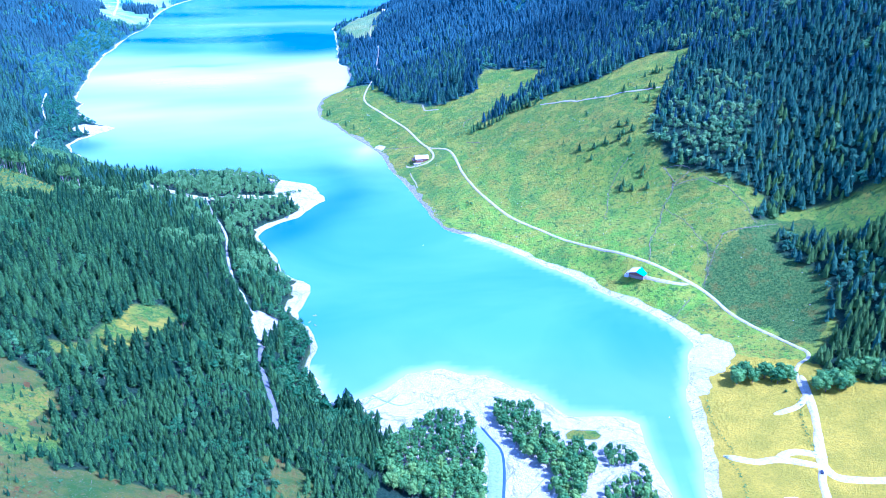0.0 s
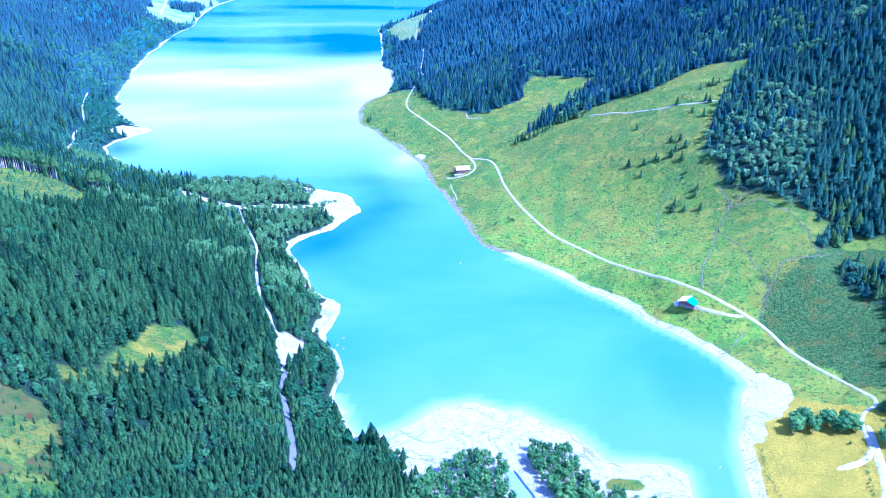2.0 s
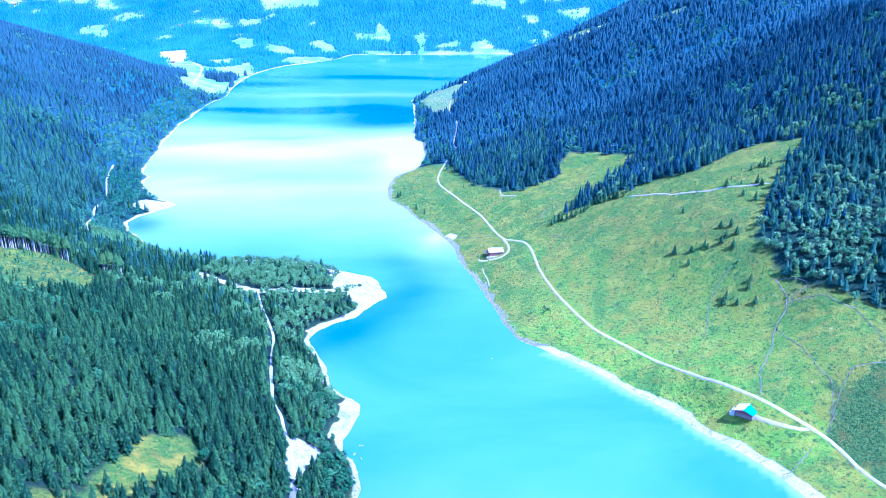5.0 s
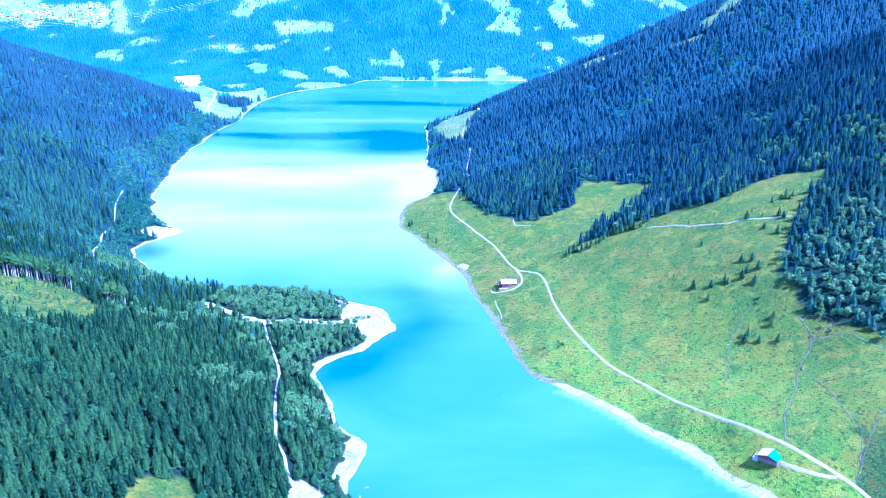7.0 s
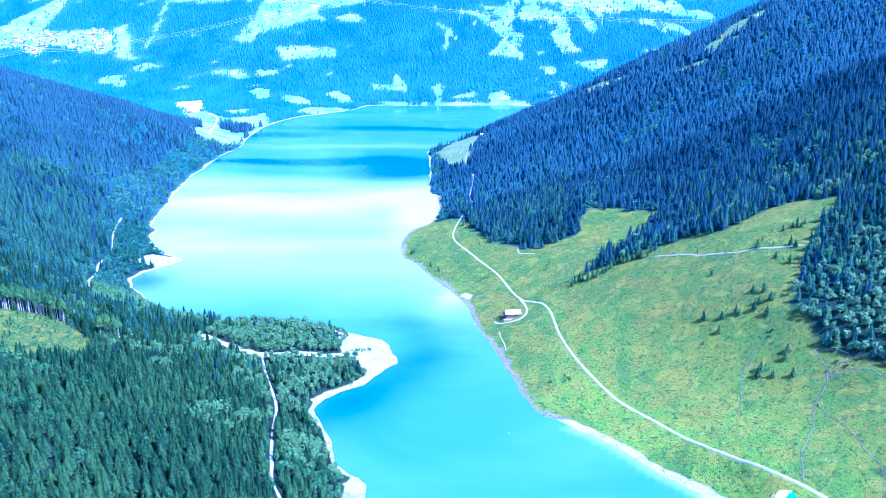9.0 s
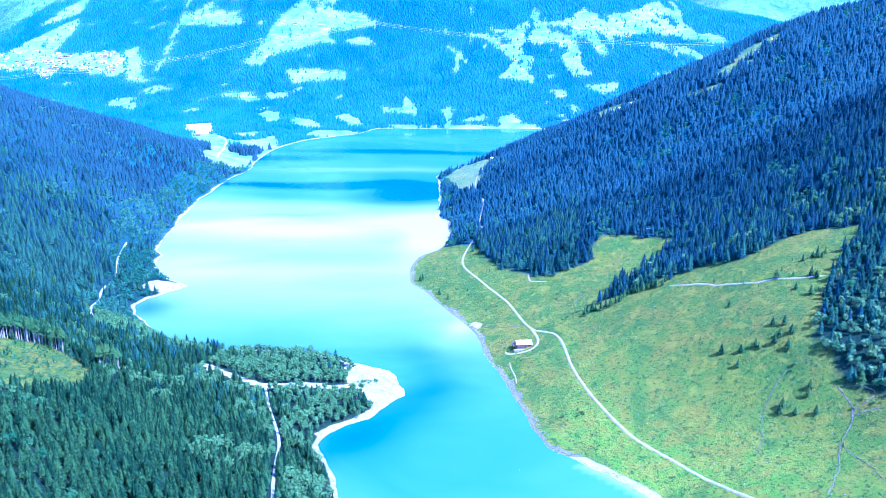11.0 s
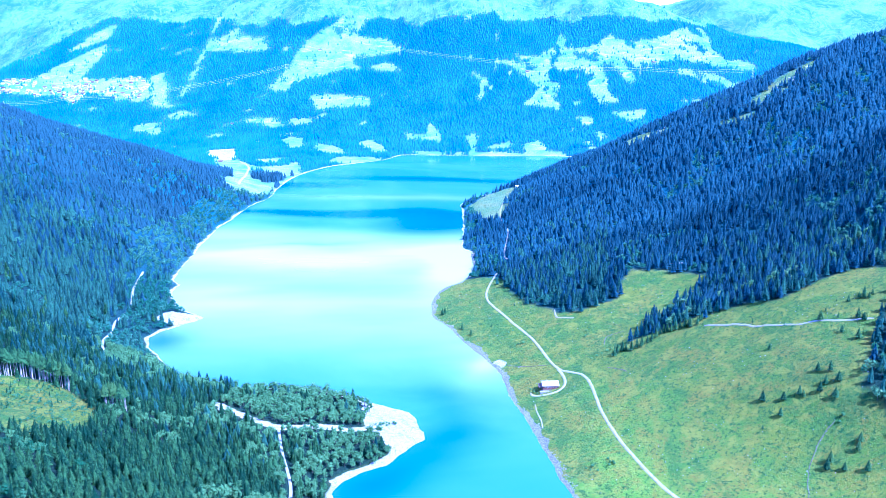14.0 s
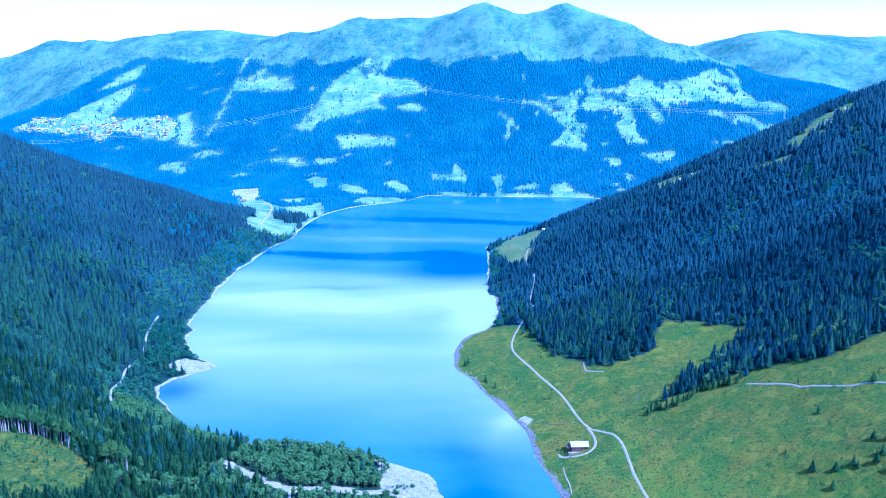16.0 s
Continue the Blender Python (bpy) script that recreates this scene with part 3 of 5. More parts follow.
DAM_TREES = [(-1128, 2915), (-1114, 2961), (-994, 2849), (-963, 2767), (-996, 2715), (-1064, 2782)]
DAM_ROAD = [(-1218, 3056), (-1157, 2982), (-1117, 2867), (-1060, 2700), (-1010, 2560)]
FIELD_SHORE_A = [(-1183, 3090), (-1106, 3151), (-1080, 3109), (-1128, 3052)]
FIELD_SHORE_B = [(-1150, 2940), (-1059, 3027), (-1031, 3113), (-996, 3043), (-1018, 2921), (-1071, 2865)]
FIELD_SHORE_C = [(-1235, 3493), (-1215, 3564), (-1159, 3535), (-1099, 3396), (-1128, 3325)]
FIELD_RUN_A = [(-598, 4175), (-570, 4156), (-527, 4115), (-489, 4012), (-515, 3944), (-545, 3906), (-530, 3994), (-549, 4093)]
FIELD_LONG_UPPER = [(-2658, 4355), (-2638, 4472), (-2559, 4563), (-2510, 4606), (-2498, 4541), (-2506, 4466), (-2583, 4406)]
FIELD_LEDGE = [(-1872, 3818), (-1807, 3847), (-1732, 3818), (-1717, 3780), (-1822, 3770)]
FIELD_ALM_EAST = [(-1064, 4200), (-997, 4249), (-938, 4218), (-907, 4177), (-1002, 4163)]
FIELD_SHORE_D = [(-1084, 3449), (-990, 3430), (-923, 3314), (-987, 3284), (-1038, 3312)]
FIELD_SHORE_E = [(-936, 3255), (-828, 3307), (-773, 3256), (-814, 3184), (-883, 3147), (-937, 3130)]
FIELD_SHORE_F = [(-932, 3491), (-892, 3549), (-830, 3478), (-792, 3411), (-836, 3379)]
FIELD_SHORE_G = [(-790, 3633), (-729, 3609), (-688, 3620), (-694, 3711), (-631, 3613), (-616, 3533), (-673, 3547), (-742, 3566)]
FIELD_BEACH_STRIP = [(-707, 3391), (-438, 3398), (-318, 3390), (-143, 3417), (-165, 3456), (-283, 3441), (-444, 3442), (-650, 3437)]
FIELD_PISTE_EAST = [(270, 4201), (368, 4153), (494, 4090), (555, 4058), (483, 3988), (402, 4030), (342, 4102), (277, 4130)]
FIELD_LOW_C = [(-41, 3653), (10, 3597), (-29, 3541)]
SCREE_LOW = [(225, 2194), (255, 2180), (283, 2164), (283, 2145), (247, 2161)]
# upper edge of the far forest
TREELINE = [(-3121, 4214), (-3008, 4330), (-2828, 4412), (-2734, 4581), (-2576, 4657), (-2303, 4633), (-2112, 4597), (-1951, 4622), (-1836, 4566), (-1683, 4562), (-1434, 4527), (-1297, 4548), (-1061, 4631), (-785, 4510), (-631, 4559), (-557, 4609), (-473, 4588), (-344, 4636), (-237, 4620), (-131, 4586), (-3, 4574), (124, 4574), (252, 4616), (316, 4624), (432, 4661), (571, 4959), (666, 4883), (777, 4776), (962, 4822)]
FIELD_PISTES = [(-520, 4430), (-490, 4397), (-482, 4335), (-438, 4285), (-312, 4274), (-245, 4359), (-227, 4481), (-172, 4397), (-144, 4334), (-72, 4352), (0, 4418), (25, 4380), (123, 4398), (221, 4435), (311, 4548), (401, 4586), (432, 4516), (443, 4367), (481, 4287), (558, 4264), (615, 4191), (580, 4170), (461, 4196), (373, 4226), (284, 4253), (213, 4223), (143, 4196), (97, 4171), (107, 4075), (73, 4045), (39, 4150), (4, 4206), (-31, 4187), (-6, 4081), (7, 3965), (51, 3906), (-36, 3903), (-85, 4035), (-65, 4134), (-113, 4172), (-184, 4175), (-267, 4160), (-249, 4083), (-201, 4072), (-206, 3966), (-191, 3836), (-277, 3858), (-340, 3879), (-306, 3935), (-291, 4019), (-333, 4094), (-388, 4171), (-442, 4213), (-492, 4215), (-489, 4293)]
FIELD_LOW_A = [(19, 3830), (146, 3837), (140, 3764), (82, 3746), (30, 3802)]
FIELD_LOW_B = [(-130, 3782), (-77, 3794), (-43, 3730), (-84, 3686)]
FIELD_BEACH_A = [(-533, 3609), (-493, 3634), (-483, 3566), (-473, 3425), (-487, 3423)]
FIELD_BEACH_B = [(-440, 3484), (-356, 3560), (-331, 3516), (-346, 3469)]
FIELD_BEACH_C = [(-310, 3516), (-253, 3563), (-207, 3491), (-213, 3434), (-282, 3428)]
LIFT_LINE = [(-1951, 4622), (-1935, 4476), (-1921, 4326), (-1904, 4204), (-1879, 4088), (-1875, 3963)]
SLOPE_GLADE = [(38, 2471), (90, 2444), (124, 2397), (129, 2367), (87, 2377), (57, 2384)]
SCREE_RUN = [(300, 2205), (332, 2248), (386, 2316), (434, 2341), (430, 2299), (387, 2266), (348, 2219), (314, 2197)]
FAR_FIELDS = [FIELD_LONG, FIELD_LONG_UPPER, FIELD_VILLAGE, FIELD_CHURCH, FIELD_SHELF, FIELD_HOLLOW, FIELD_LEDGE, FIELD_ROADSIDE, FIELD_ALM, FIELD_ALM_EAST, FIELD_CUT, FIELD_DAM, FIELD_SHORE_A, FIELD_SHORE_B, FIELD_SHORE_C, FIELD_SHORE_D, FIELD_SHORE_E, FIELD_SHORE_F, FIELD_SHORE_G, FIELD_BEACH_A, FIELD_BEACH_B, FIELD_BEACH_C, FIELD_BEACH_STRIP, FIELD_RUN_A, FIELD_PISTES, FIELD_PISTE_EAST, FIELD_LOW_A, FIELD_LOW_B, FIELD_LOW_C]
MAIN_TRACK = [(259, 420), (272, 535), (295, 617), (304, 696), (322, 717), (314, 739), (279, 804), (256, 847), (206, 890), (153, 949), (99, 1016), (59, 1065), (24, 1137), (0, 1210), (-22, 1309), (-59, 1352), (-97, 1446), (-143, 1532),
              (-189, 1637), (-190, 1760), (-182, 1803), (-175, 1851), (-192, 1912), (-203, 2083), (-234, 2213), (-246, 2356), (-235, 2590)]
WEST_ASPHALT = [(-140, 553), (-148, 589), (-169, 651), (-181, 683), (-185, 700), (-190, 728)]
WEST_ROAD = [(-193, 735), (-210, 784), (-223, 808), (-232, 829), (-246, 850), (-256, 879), (-266, 907), (-280, 952), (-298, 1015), (-333, 1085), (-360, 1145)]
WEST_ROAD_NORTH = [(-653, 1281), (-691, 1338), (-708, 1390), (-726, 1429), (-736, 1476), (-740, 1498), (-776, 1569), (-789, 1593), (-812, 1655), (-826, 1696)]
SPIT_TRACK = [(-448, 1179), (-409, 1162), (-360, 1145), (-319, 1161), (-279, 1158), (-252, 1173), (-231, 1162)]
BARN_LOOP = [(-59, 1352), (-52, 1332), (-47, 1312), (-48, 1296), (-56, 1286), (-70, 1283), (-84, 1286), (-88, 1294)]
TEAL_BARN_DRIVE = [(196, 878), (205, 871), (214, 865), (227, 859), (243, 856)]
FLAT_TRACK_EAST = [(295, 617), (284, 567), (315, 553), (448, 560)]
FLAT_TRACK_SOUTH = [(306, 690), (302, 650), (295, 617), (284, 571), (274, 539), (266, 420)]
FLAT_TRACK_WEST = [(284, 568), (252, 577), (232, 575), (210, 584)]
UPPER_TRACK = [(120, 1341), (160, 1303), (197, 1268), (238, 1245), (276, 1226)]
FERN_SLOPE = [(255, 848), (263, 886), (284, 897), (302, 911), (322, 920), (385, 915), (365, 800), (330, 725), (312, 742), (298, 788), (281, 820)]
BROOK_A = [(252, 1064), (258, 1028), (241, 997), (225, 952), (211, 916), (206, 892)]
BROOK_B = [(241, 997), (252, 959), (262, 924), (270, 888), (258, 850)]
BROOK_C = [(252, 1060), (267, 1053), (280, 1039), (258, 1028), (294, 1014), (319, 966), (325, 910)]
BROOK_D = [(212, 1100), (196, 1082), (186, 1058), (181, 1032), (174, 1011)]
BROOK_E = [(256, 850), (270, 875), (287, 904), (325, 906), (350, 913)]
BROOK_F = [(241, 840), (224, 819), (210, 812)]


ROADS = [curve(r, 12) for r in (MAIN_TRACK, WEST_ASPHALT, WEST_ROAD, WEST_ROAD_NORTH, SPIT_TRACK, BARN_LOOP, FLAT_TRACK_EAST, FLAT_TRACK_SOUTH, FLAT_TRACK_WEST)]


def in_any(polys, x, y):
    res = np.zeros(np.shape(x), bool)
    for p in polys:
        res |= inside(p, x, y)
    return res


def covers(x, y, z, sd):
    """What grows or lies at plan points: masks by name."""
    wob = lambda size, amp, s: amp * fbm(x, y, size, 3, s)
    ux, uy = x + wob(40, 9, 71), y + wob(40, 9, 83)
    fx, fy = x + wob(45, 9, 71), y + wob(45, 16, 83)
    far = y > 2440
    meadow = in_any([EAST_MEADOW, SPUR_FIELD, EAST_TERRACE], ux, uy)
    flat = inside(SOUTH_FLAT, ux, uy)
    delta = inside(DELTA, ux, uy) & (z < 13)
    brush = in_any([WEST_CLEARING, WEST_NOOK, WEST_FELLED], ux, uy)
    bare = brush & ((inside(WEST_CLEARING, ux, uy) & (fbm(x, y, 30, 3, 17) > -0.25)) | inside(WEST_NOOK, ux, uy))
    glade = in_any([WEST_GLADE, SLOPE_GLADE, SCREE_RUN, SCREE_LOW], ux, uy) & ((y < 2000) | (fbm(x, y, 30, 3, 29) > -0.1))
    glade |= (away([(38, 2440), (129, 2362)], ux, uy) < 20) | (away(SCREE_RUN[:4], ux + 8, uy - 8) < 17) | (away(SCREE_LOW[:3], ux, uy) < 11)
    spit_way = away(SPIT_TRACK, x, y + 6) < 11
    turnout = np.hypot(x + 427, y - 1170) < 14
    lay_by = inside(LAY_BY, ux, uy)
    fields = far & (in_any(FAR_FIELDS, fx, fy) | (away(LIFT_LINE, x, y) < 11)) & ~inside(DAM_TREES, fx, fy)
    fields &= fbm(1.3 * x + 0.5 * y, 0.55 * y, 48, 3, 93) < np.where((x > -540) & (y > 3880), 0.30, 0.48)
    fields |= inside(FIELD_DAM, fx, fy) & ~inside(DAM_TREES, fx, fy)
    fields |= (y > 3150) & (fbm(x, y, 60, 4, 91) > 0.58)
    edge = np.interp(x, [p[0] for p in TREELINE], [p[1] for p in TREELINE])
    alp = (y > 3600) & ((y > edge - 25 + 60 * fbm(x, 0.4 * y, 150, 3, 44) + 20 * fbm(x, y, 40, 2, 46)) | (x < -3200))
    scree = in_any([SCREE_RUN, SCREE_LOW], ux, uy) & (fbm(x, y, 30, 3, 29) > -0.1)
    sand = in_any([SAND_CORNER, GRAVEL_FAN, SPIT_SAND, BAY_SAND, GRAVEL_LOT, FAR_SPIT], x + wob(14, 3, 5), y + wob(14, 3, 6))
    width = np.where((x < -200) & (y > 1300), 3.2, 6.0) + 6 * fbm(x, y, 60, 3, 15) + 3.5 * (x > 0)
    shore = np.clip(0.5 + (width - sd) / 9, 0, 1) * (sd > -40)
    road = np.full(np.shape(x), 1e9)
    for r in ROADS:
        road = np.minimum(road, away(r, x, y))
    return dict(bare_glade=inside(WEST_GLADE, ux, uy), meadow=meadow, flat=flat, delta=delta, brush=brush, bare=bare, glade=glade, lay_by=lay_by | (spit_way & ((away(SPIT_TRACK, x, y) < 6) | turnout)), spit_way=spit_way, fields=fields, alp=alp, scree=scree, sand=sand, shore=shore, beach=sand | (sd < width), road=road)


def mesh_object(name, verts, faces, material, parent=None, smooth_shade=True):
    me = bpy.data.meshes.new(name)
    me.from_pydata([tuple(v) for v in verts], [], [tuple(f) for f in faces])
    me.materials.append(material)
    if smooth_shade:
        me.polygons.foreach_set("use_smooth", np.ones(len(me.polygons), bool))
    ob = new(name, me)
    if parent:
        ob.parent = parent
    return ob


def quads(rows, cols):
    a = (np.arange(rows - 1)[:, None] * cols + np.arange(cols - 1)[None]).ravel()
    return np.stack((a, a + 1, a + cols + 1, a + cols), 1)


def big_mesh(name, verts, faces, materials, tone=None, index=None, flat=False):
    """A mesh from arrays: faces all with the same number of corners."""
    me = bpy.data.meshes.new(name)
    n, k = faces.shape
    me.vertices.add(len(verts))
    me.vertices.foreach_set("co", np.ascontiguousarray(verts, np.float32).ravel())
    me.loops.add(n * k)
    me.loops.foreach_set("vertex_index", np.ascontiguousarray(faces, np.int32).ravel())
    me.polygons.add(n)
    me.polygons.foreach_set("loop_start", np.arange(0, n * k, k, dtype=np.int32))
    for m in materials:
        me.materials.append(m)
    if index is not None:
        me.polygons.foreach_set("material_index", np.ascontiguousarray(index, np.int32))
    me.update(calc_edges=True)
    me.polygons.foreach_set("use_smooth", np.full(n, not flat))
    if tone is not None:
        me.attributes.new("tone", "FLOAT", "POINT").data.foreach_set("value", np.ascontiguousarray(tone, np.float32))
    return me


# ---------- ground ----------
MASK = covers(GX, GY, GZ, GSD)
open_land = MASK["meadow"] | MASK["flat"] | MASK["fields"] | MASK["glade"] | MASK["brush"] | MASK["alp"] | MASK["lay_by"]
ground_mesh = big_mesh("ground", np.stack((GX, GY, GZ), 2).reshape(-1, 3), quads(*GX.shape), [M_GROUND])


def soften(m):
    m = np.asarray(m, float)
    p = np.pad(m, 1, mode="edge")
    return 0.5 * m + 0.125 * (p[:-2, 1:-1] + p[2:, 1:-1] + p[1:-1, :-2] + p[1:-1, 2:])


def paint(mesh, name, *channels):
    rgba = np.zeros((GX.size, 4), np.float32)
    rgba[:, 3] = 1
    for k, c in enumerate(channels):
        rgba[:, k] = np.asarray(c, np.float32).ravel()
    mesh.attributes.new(name, "FLOAT_COLOR", "POINT").data.foreach_set("color", rgba.ravel())


rocky_bank = (GX > np.maximum(-301, -70 - 0.45 * (GY - 1036))) & (GX < 28) & (GY > 1036) & (GY < 1990)
steep = np.where((GX > np.maximum(-301, -70 - 0.45 * (GY - 1036))) & (GX < 28) & (GY > 1036) & (GY < 1990), np.clip(0.5 + (6.5 + 6 * fbm(GX, GY, 25, 2, 2) - GSD) / 8, 0, 1), 0) * (GSD > -20)
paint(ground_mesh, "cover", soften(~open_land & ~MASK["beach"] & ~MASK["delta"]), soften(MASK["flat"] + 0.38 * MASK["bare_glade"]),
      np.maximum(np.maximum(MASK["shore"] * ~rocky_bank, soften(MASK["sand"] | MASK["lay_by"])), soften(MASK["delta"] & (fbm(GX, GY, 38, 3, 19) > -0.5))))
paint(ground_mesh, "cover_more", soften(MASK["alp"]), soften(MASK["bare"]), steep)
ground_mesh.attributes.new("hazy_field", "FLOAT", "POINT").data.foreach_set("value", soften(np.maximum(MASK["fields"], (GY > 2050) * (0.3 * MASK["meadow"] + 0.2 * MASK["glade"]))).astype(np.float32).ravel())
ground_mesh.attributes.new("lush", "FLOAT", "POINT").data.foreach_set("value", (smooth(-GY - 0.9 * GX + 130 * fbm(GX, GY, 90, 3, 120), -1330, -1010) * smooth(GX, -80, 20) * MASK["meadow"]).astype(np.float32).ravel())
ground_mesh.attributes.new("fern", "FLOAT", "POINT").data.foreach_set("value", soften(inside(FERN_SLOPE, GX + 16 * fbm(GX, GY, 32, 3, 125), GY + 16 * fbm(GX, GY, 32, 3, 126))).astype(np.float32).ravel())
# share of painted haze in the forest floor, by distance up the valley
ground_mesh.attributes.new("far_haze", "FLOAT", "POINT").data.foreach_set("value", smooth(GY, 1000, 2400).astype(np.float32).ravel())
ground = tagged(new("ground", ground_mesh), "alpine valley floor and mountainsides of meadow, scree and forest soil", "ground", kind="structure")

WX, WY = np.meshgrid(axis([(-1400, -720, 16), (-720, 336, 8)]), axis([(420, 2000, 8), (2000, 3480, 16)]))
water_faces = quads(*WX.shape)
water_faces = water_faces[sample(GSD, WX, WY).ravel()[water_faces].min(1) < 24]
water_mesh = big_mesh("water", np.stack((WX, WY, 0 * WX), 2).reshape(-1, 3), water_faces, [M_WATER])
rocky = ((WX < -130) & (WY > 720)) | (WY > 1020) & (WY < 2900) & (WX > -360 + 0.0 * WY) & (WX > 40 - 0.36 * (WY - 700))
shoal = np.where(rocky, 0.0, 1.0) * smooth(sample(GSD, WX, WY), -12 - 9 * smooth(-WY, -760, -640) * smooth(WX, -130, -60) * smooth(-WX, -150, -60), 1)
water_mesh.attributes.new("shallow", "FLOAT", "POINT").data.foreach_set("value", shoal.astype(np.float32).ravel())
qx, qy = WX + 60 * fbm(WX, WY, 260, 3, 101) + 14 * fbm(WX, WY, 60, 2, 103), WY + 42 * fbm(WX, WY, 220, 3, 105) + 10 * fbm(0.4 * WX, WY, 45, 2, 107)


def blot(x, y, cx, cy, rx, ry, turn=0.0):
    """A soft oval patch."""
    a = radians(turn)
    u, v = (x - cx) * math.cos(a) + (y - cy) * math.sin(a), (y - cy) * math.cos(a) - (x - cx) * math.sin(a)
    return np.exp(-(u / rx) ** 2 - (v / ry) ** 2)


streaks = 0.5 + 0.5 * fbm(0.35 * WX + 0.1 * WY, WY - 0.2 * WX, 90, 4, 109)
# pale patches: silt bands, and sky glare painted into the water colour
silt_glare = 0.52 * smooth(qy, 1210, 1560) * smooth(-qy, -2240, -2060) * (0.55 + 0.8 * streaks)
silt_glare = silt_glare + 0.62 * blot(qx, qy, -560, 1915, 330, 85, 14) * (0.6 + 0.6 * streaks) + 0.55 * blot(qx, qy, -300, 1870, 60, 190, 8) + 0.4 * blot(qx, qy, -150, 1385, 26, 50) + 0.18 * blot(qx, qy, -150, 1350, 50, 130, 20)
silt_glare = silt_glare + 0.30 * blot(qx, qy, -660, 1580, 130, 60, 20) + 0.12 * smooth(-qy, -800, -660) + 0.25 * blot(qx, qy, -560, 2560, 320, 45, 6)
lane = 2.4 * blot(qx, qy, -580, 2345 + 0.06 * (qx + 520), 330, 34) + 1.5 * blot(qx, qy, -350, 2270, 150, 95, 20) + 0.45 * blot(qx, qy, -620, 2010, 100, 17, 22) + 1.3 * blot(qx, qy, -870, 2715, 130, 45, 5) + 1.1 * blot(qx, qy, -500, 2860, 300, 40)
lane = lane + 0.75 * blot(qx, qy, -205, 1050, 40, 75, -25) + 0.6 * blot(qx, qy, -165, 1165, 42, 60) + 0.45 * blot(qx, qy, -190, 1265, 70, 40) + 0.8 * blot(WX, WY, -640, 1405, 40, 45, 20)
for key, value in (("silt_glare", silt_glare), ("lane", lane)):
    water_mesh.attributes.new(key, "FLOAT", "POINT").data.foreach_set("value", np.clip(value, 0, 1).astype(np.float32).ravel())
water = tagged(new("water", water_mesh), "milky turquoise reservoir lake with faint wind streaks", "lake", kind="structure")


def ribbon(name, points, width, material, label, lift=0.35, category="road", wear=0.6):
    line = curve(points)
    if wear > 0.6:
        line = line + wear * np.stack((fbm(line[:, 0], line[:, 1], 19, 3, 81), fbm(line[:, 0], line[:, 1], 19, 3, 87)), 1) * 4
    d = np.gradient(line, axis=0)
    side = np.stack((-d[:, 1], d[:, 0]), 1) / np.hypot(d[:, 0], d[:, 1])[:, None]
    run = np.append(0, np.cumsum(np.hypot(*np.diff(line, axis=0).T)))
    ends = np.clip(0.3 + np.minimum(run, run[-1] - run) / (1.5 * width), 0, 1)
    cols = []
    for k, u in enumerate((-1.25, -0.9, -0.3, 0.3, 0.9, 1.25)):
        w = width / 2 * u * ends * (1 + (0.18 if wear <= 0.6 else 0.6) * fbm(line[:, 0], line[:, 1], 17 if wear <= 0.6 else 9, 2, 60 + k))
        p = line + side * w[:, None]
        drop = -0.6 if abs(u) > 1 else 0.05 * (abs(u) < 0.5)
        cols.append(np.column_stack((p, height(p[:, 0], p[:, 1]) + lift + drop)))
    v = np.stack(cols, 1)
    ob = mesh_object(name, v.reshape(-1, 3), quads(len(line), 6), material)
    return tagged(ob, label, category, kind="structure")


ribbon("road_east", MAIN_TRACK, 2.9, M_TRACK, "pale gravel track winding along the lakeside meadow")
ribbon("road_west_asphalt", WEST_ASPHALT, 4.4, M_ASPHALT, "grey asphalt lane running under the forest edge")
ribbon("road_west", WEST_ROAD, 2.8, M_TRACK_GREY, "pale lakeside road running through spruce forest")
ribbon("road_west_north", WEST_ROAD_NORTH, 3.2, M_TRACK_GREY, "pale lakeside road showing between the trees")
ribbon("road_spit", SPIT_TRACK, 4.6, M_TRACK, "pale gravel track out to the wooded spit", 0.45)
ribbon("road_barn", BARN_LOOP, 2.8, M_TRACK, "gravel drive looping round the barn", 0.45)
ribbon("road_teal_barn", TEAL_BARN_DRIVE, 2.8, M_TRACK, "gravel drive past the teal-roofed barn", 0.45)
ribbon("road_dam", DAM_ROAD, 6.0, M_TRACK, "pale gravel road down to the far lake shore", 0.5)
ribbon("road_flat_east", FLAT_TRACK_EAST, 6.5, M_TRACK, "wide gravel track over the hay meadow", 0.45)
ribbon("road_flat_south", FLAT_TRACK_SOUTH, 5.0, M_TRACK, "wide gravel track along the valley floor", 0.5)
ribbon("road_flat_west", FLAT_TRACK_WEST, 6.0, M_TRACK, "gravel track from the meadow to the lake shore", 0.55)
ribbon("road_upper", UPPER_TRACK, 2.0, M_TRACK, "narrow pale track across the upper pasture", 0.4, "road", 0.8)
for k, (line, w) in enumerate(((BROOK_A, 1.3), (BROOK_B, 0.9), (BROOK_C, 1.1), (BROOK_D, 1.0), (BROOK_E, 1.0), (BROOK_F, 1.0))):
    ribbon("brook_bed", line, w * 0.7, M_BED, "stony dry brook bed cut into the pasture", 0.25, "brook", 1.0)
ribbon("path_fan", [(-131, 1388), (-118, 1380), (-102, 1373), (-83, 1369), (-72, 1366)], 0.9, M_BED, "thin stony path from the track to the gravel fan", 0.3, "path", 0.8)
ribbon("path_pasture", [(0, 1386), (-1, 1402), (2, 1412), (13, 1415), (25, 1414)], 1.1, M_BED, "thin worn path on the pasture", 0.3, "path", 0.8)
ribbon("path_pasture_low", [(3, 1320), (15, 1311), (27, 1294)], 1.1, M_BED, "thin worn path over the lower pasture", 0.3, "path", 0.8)
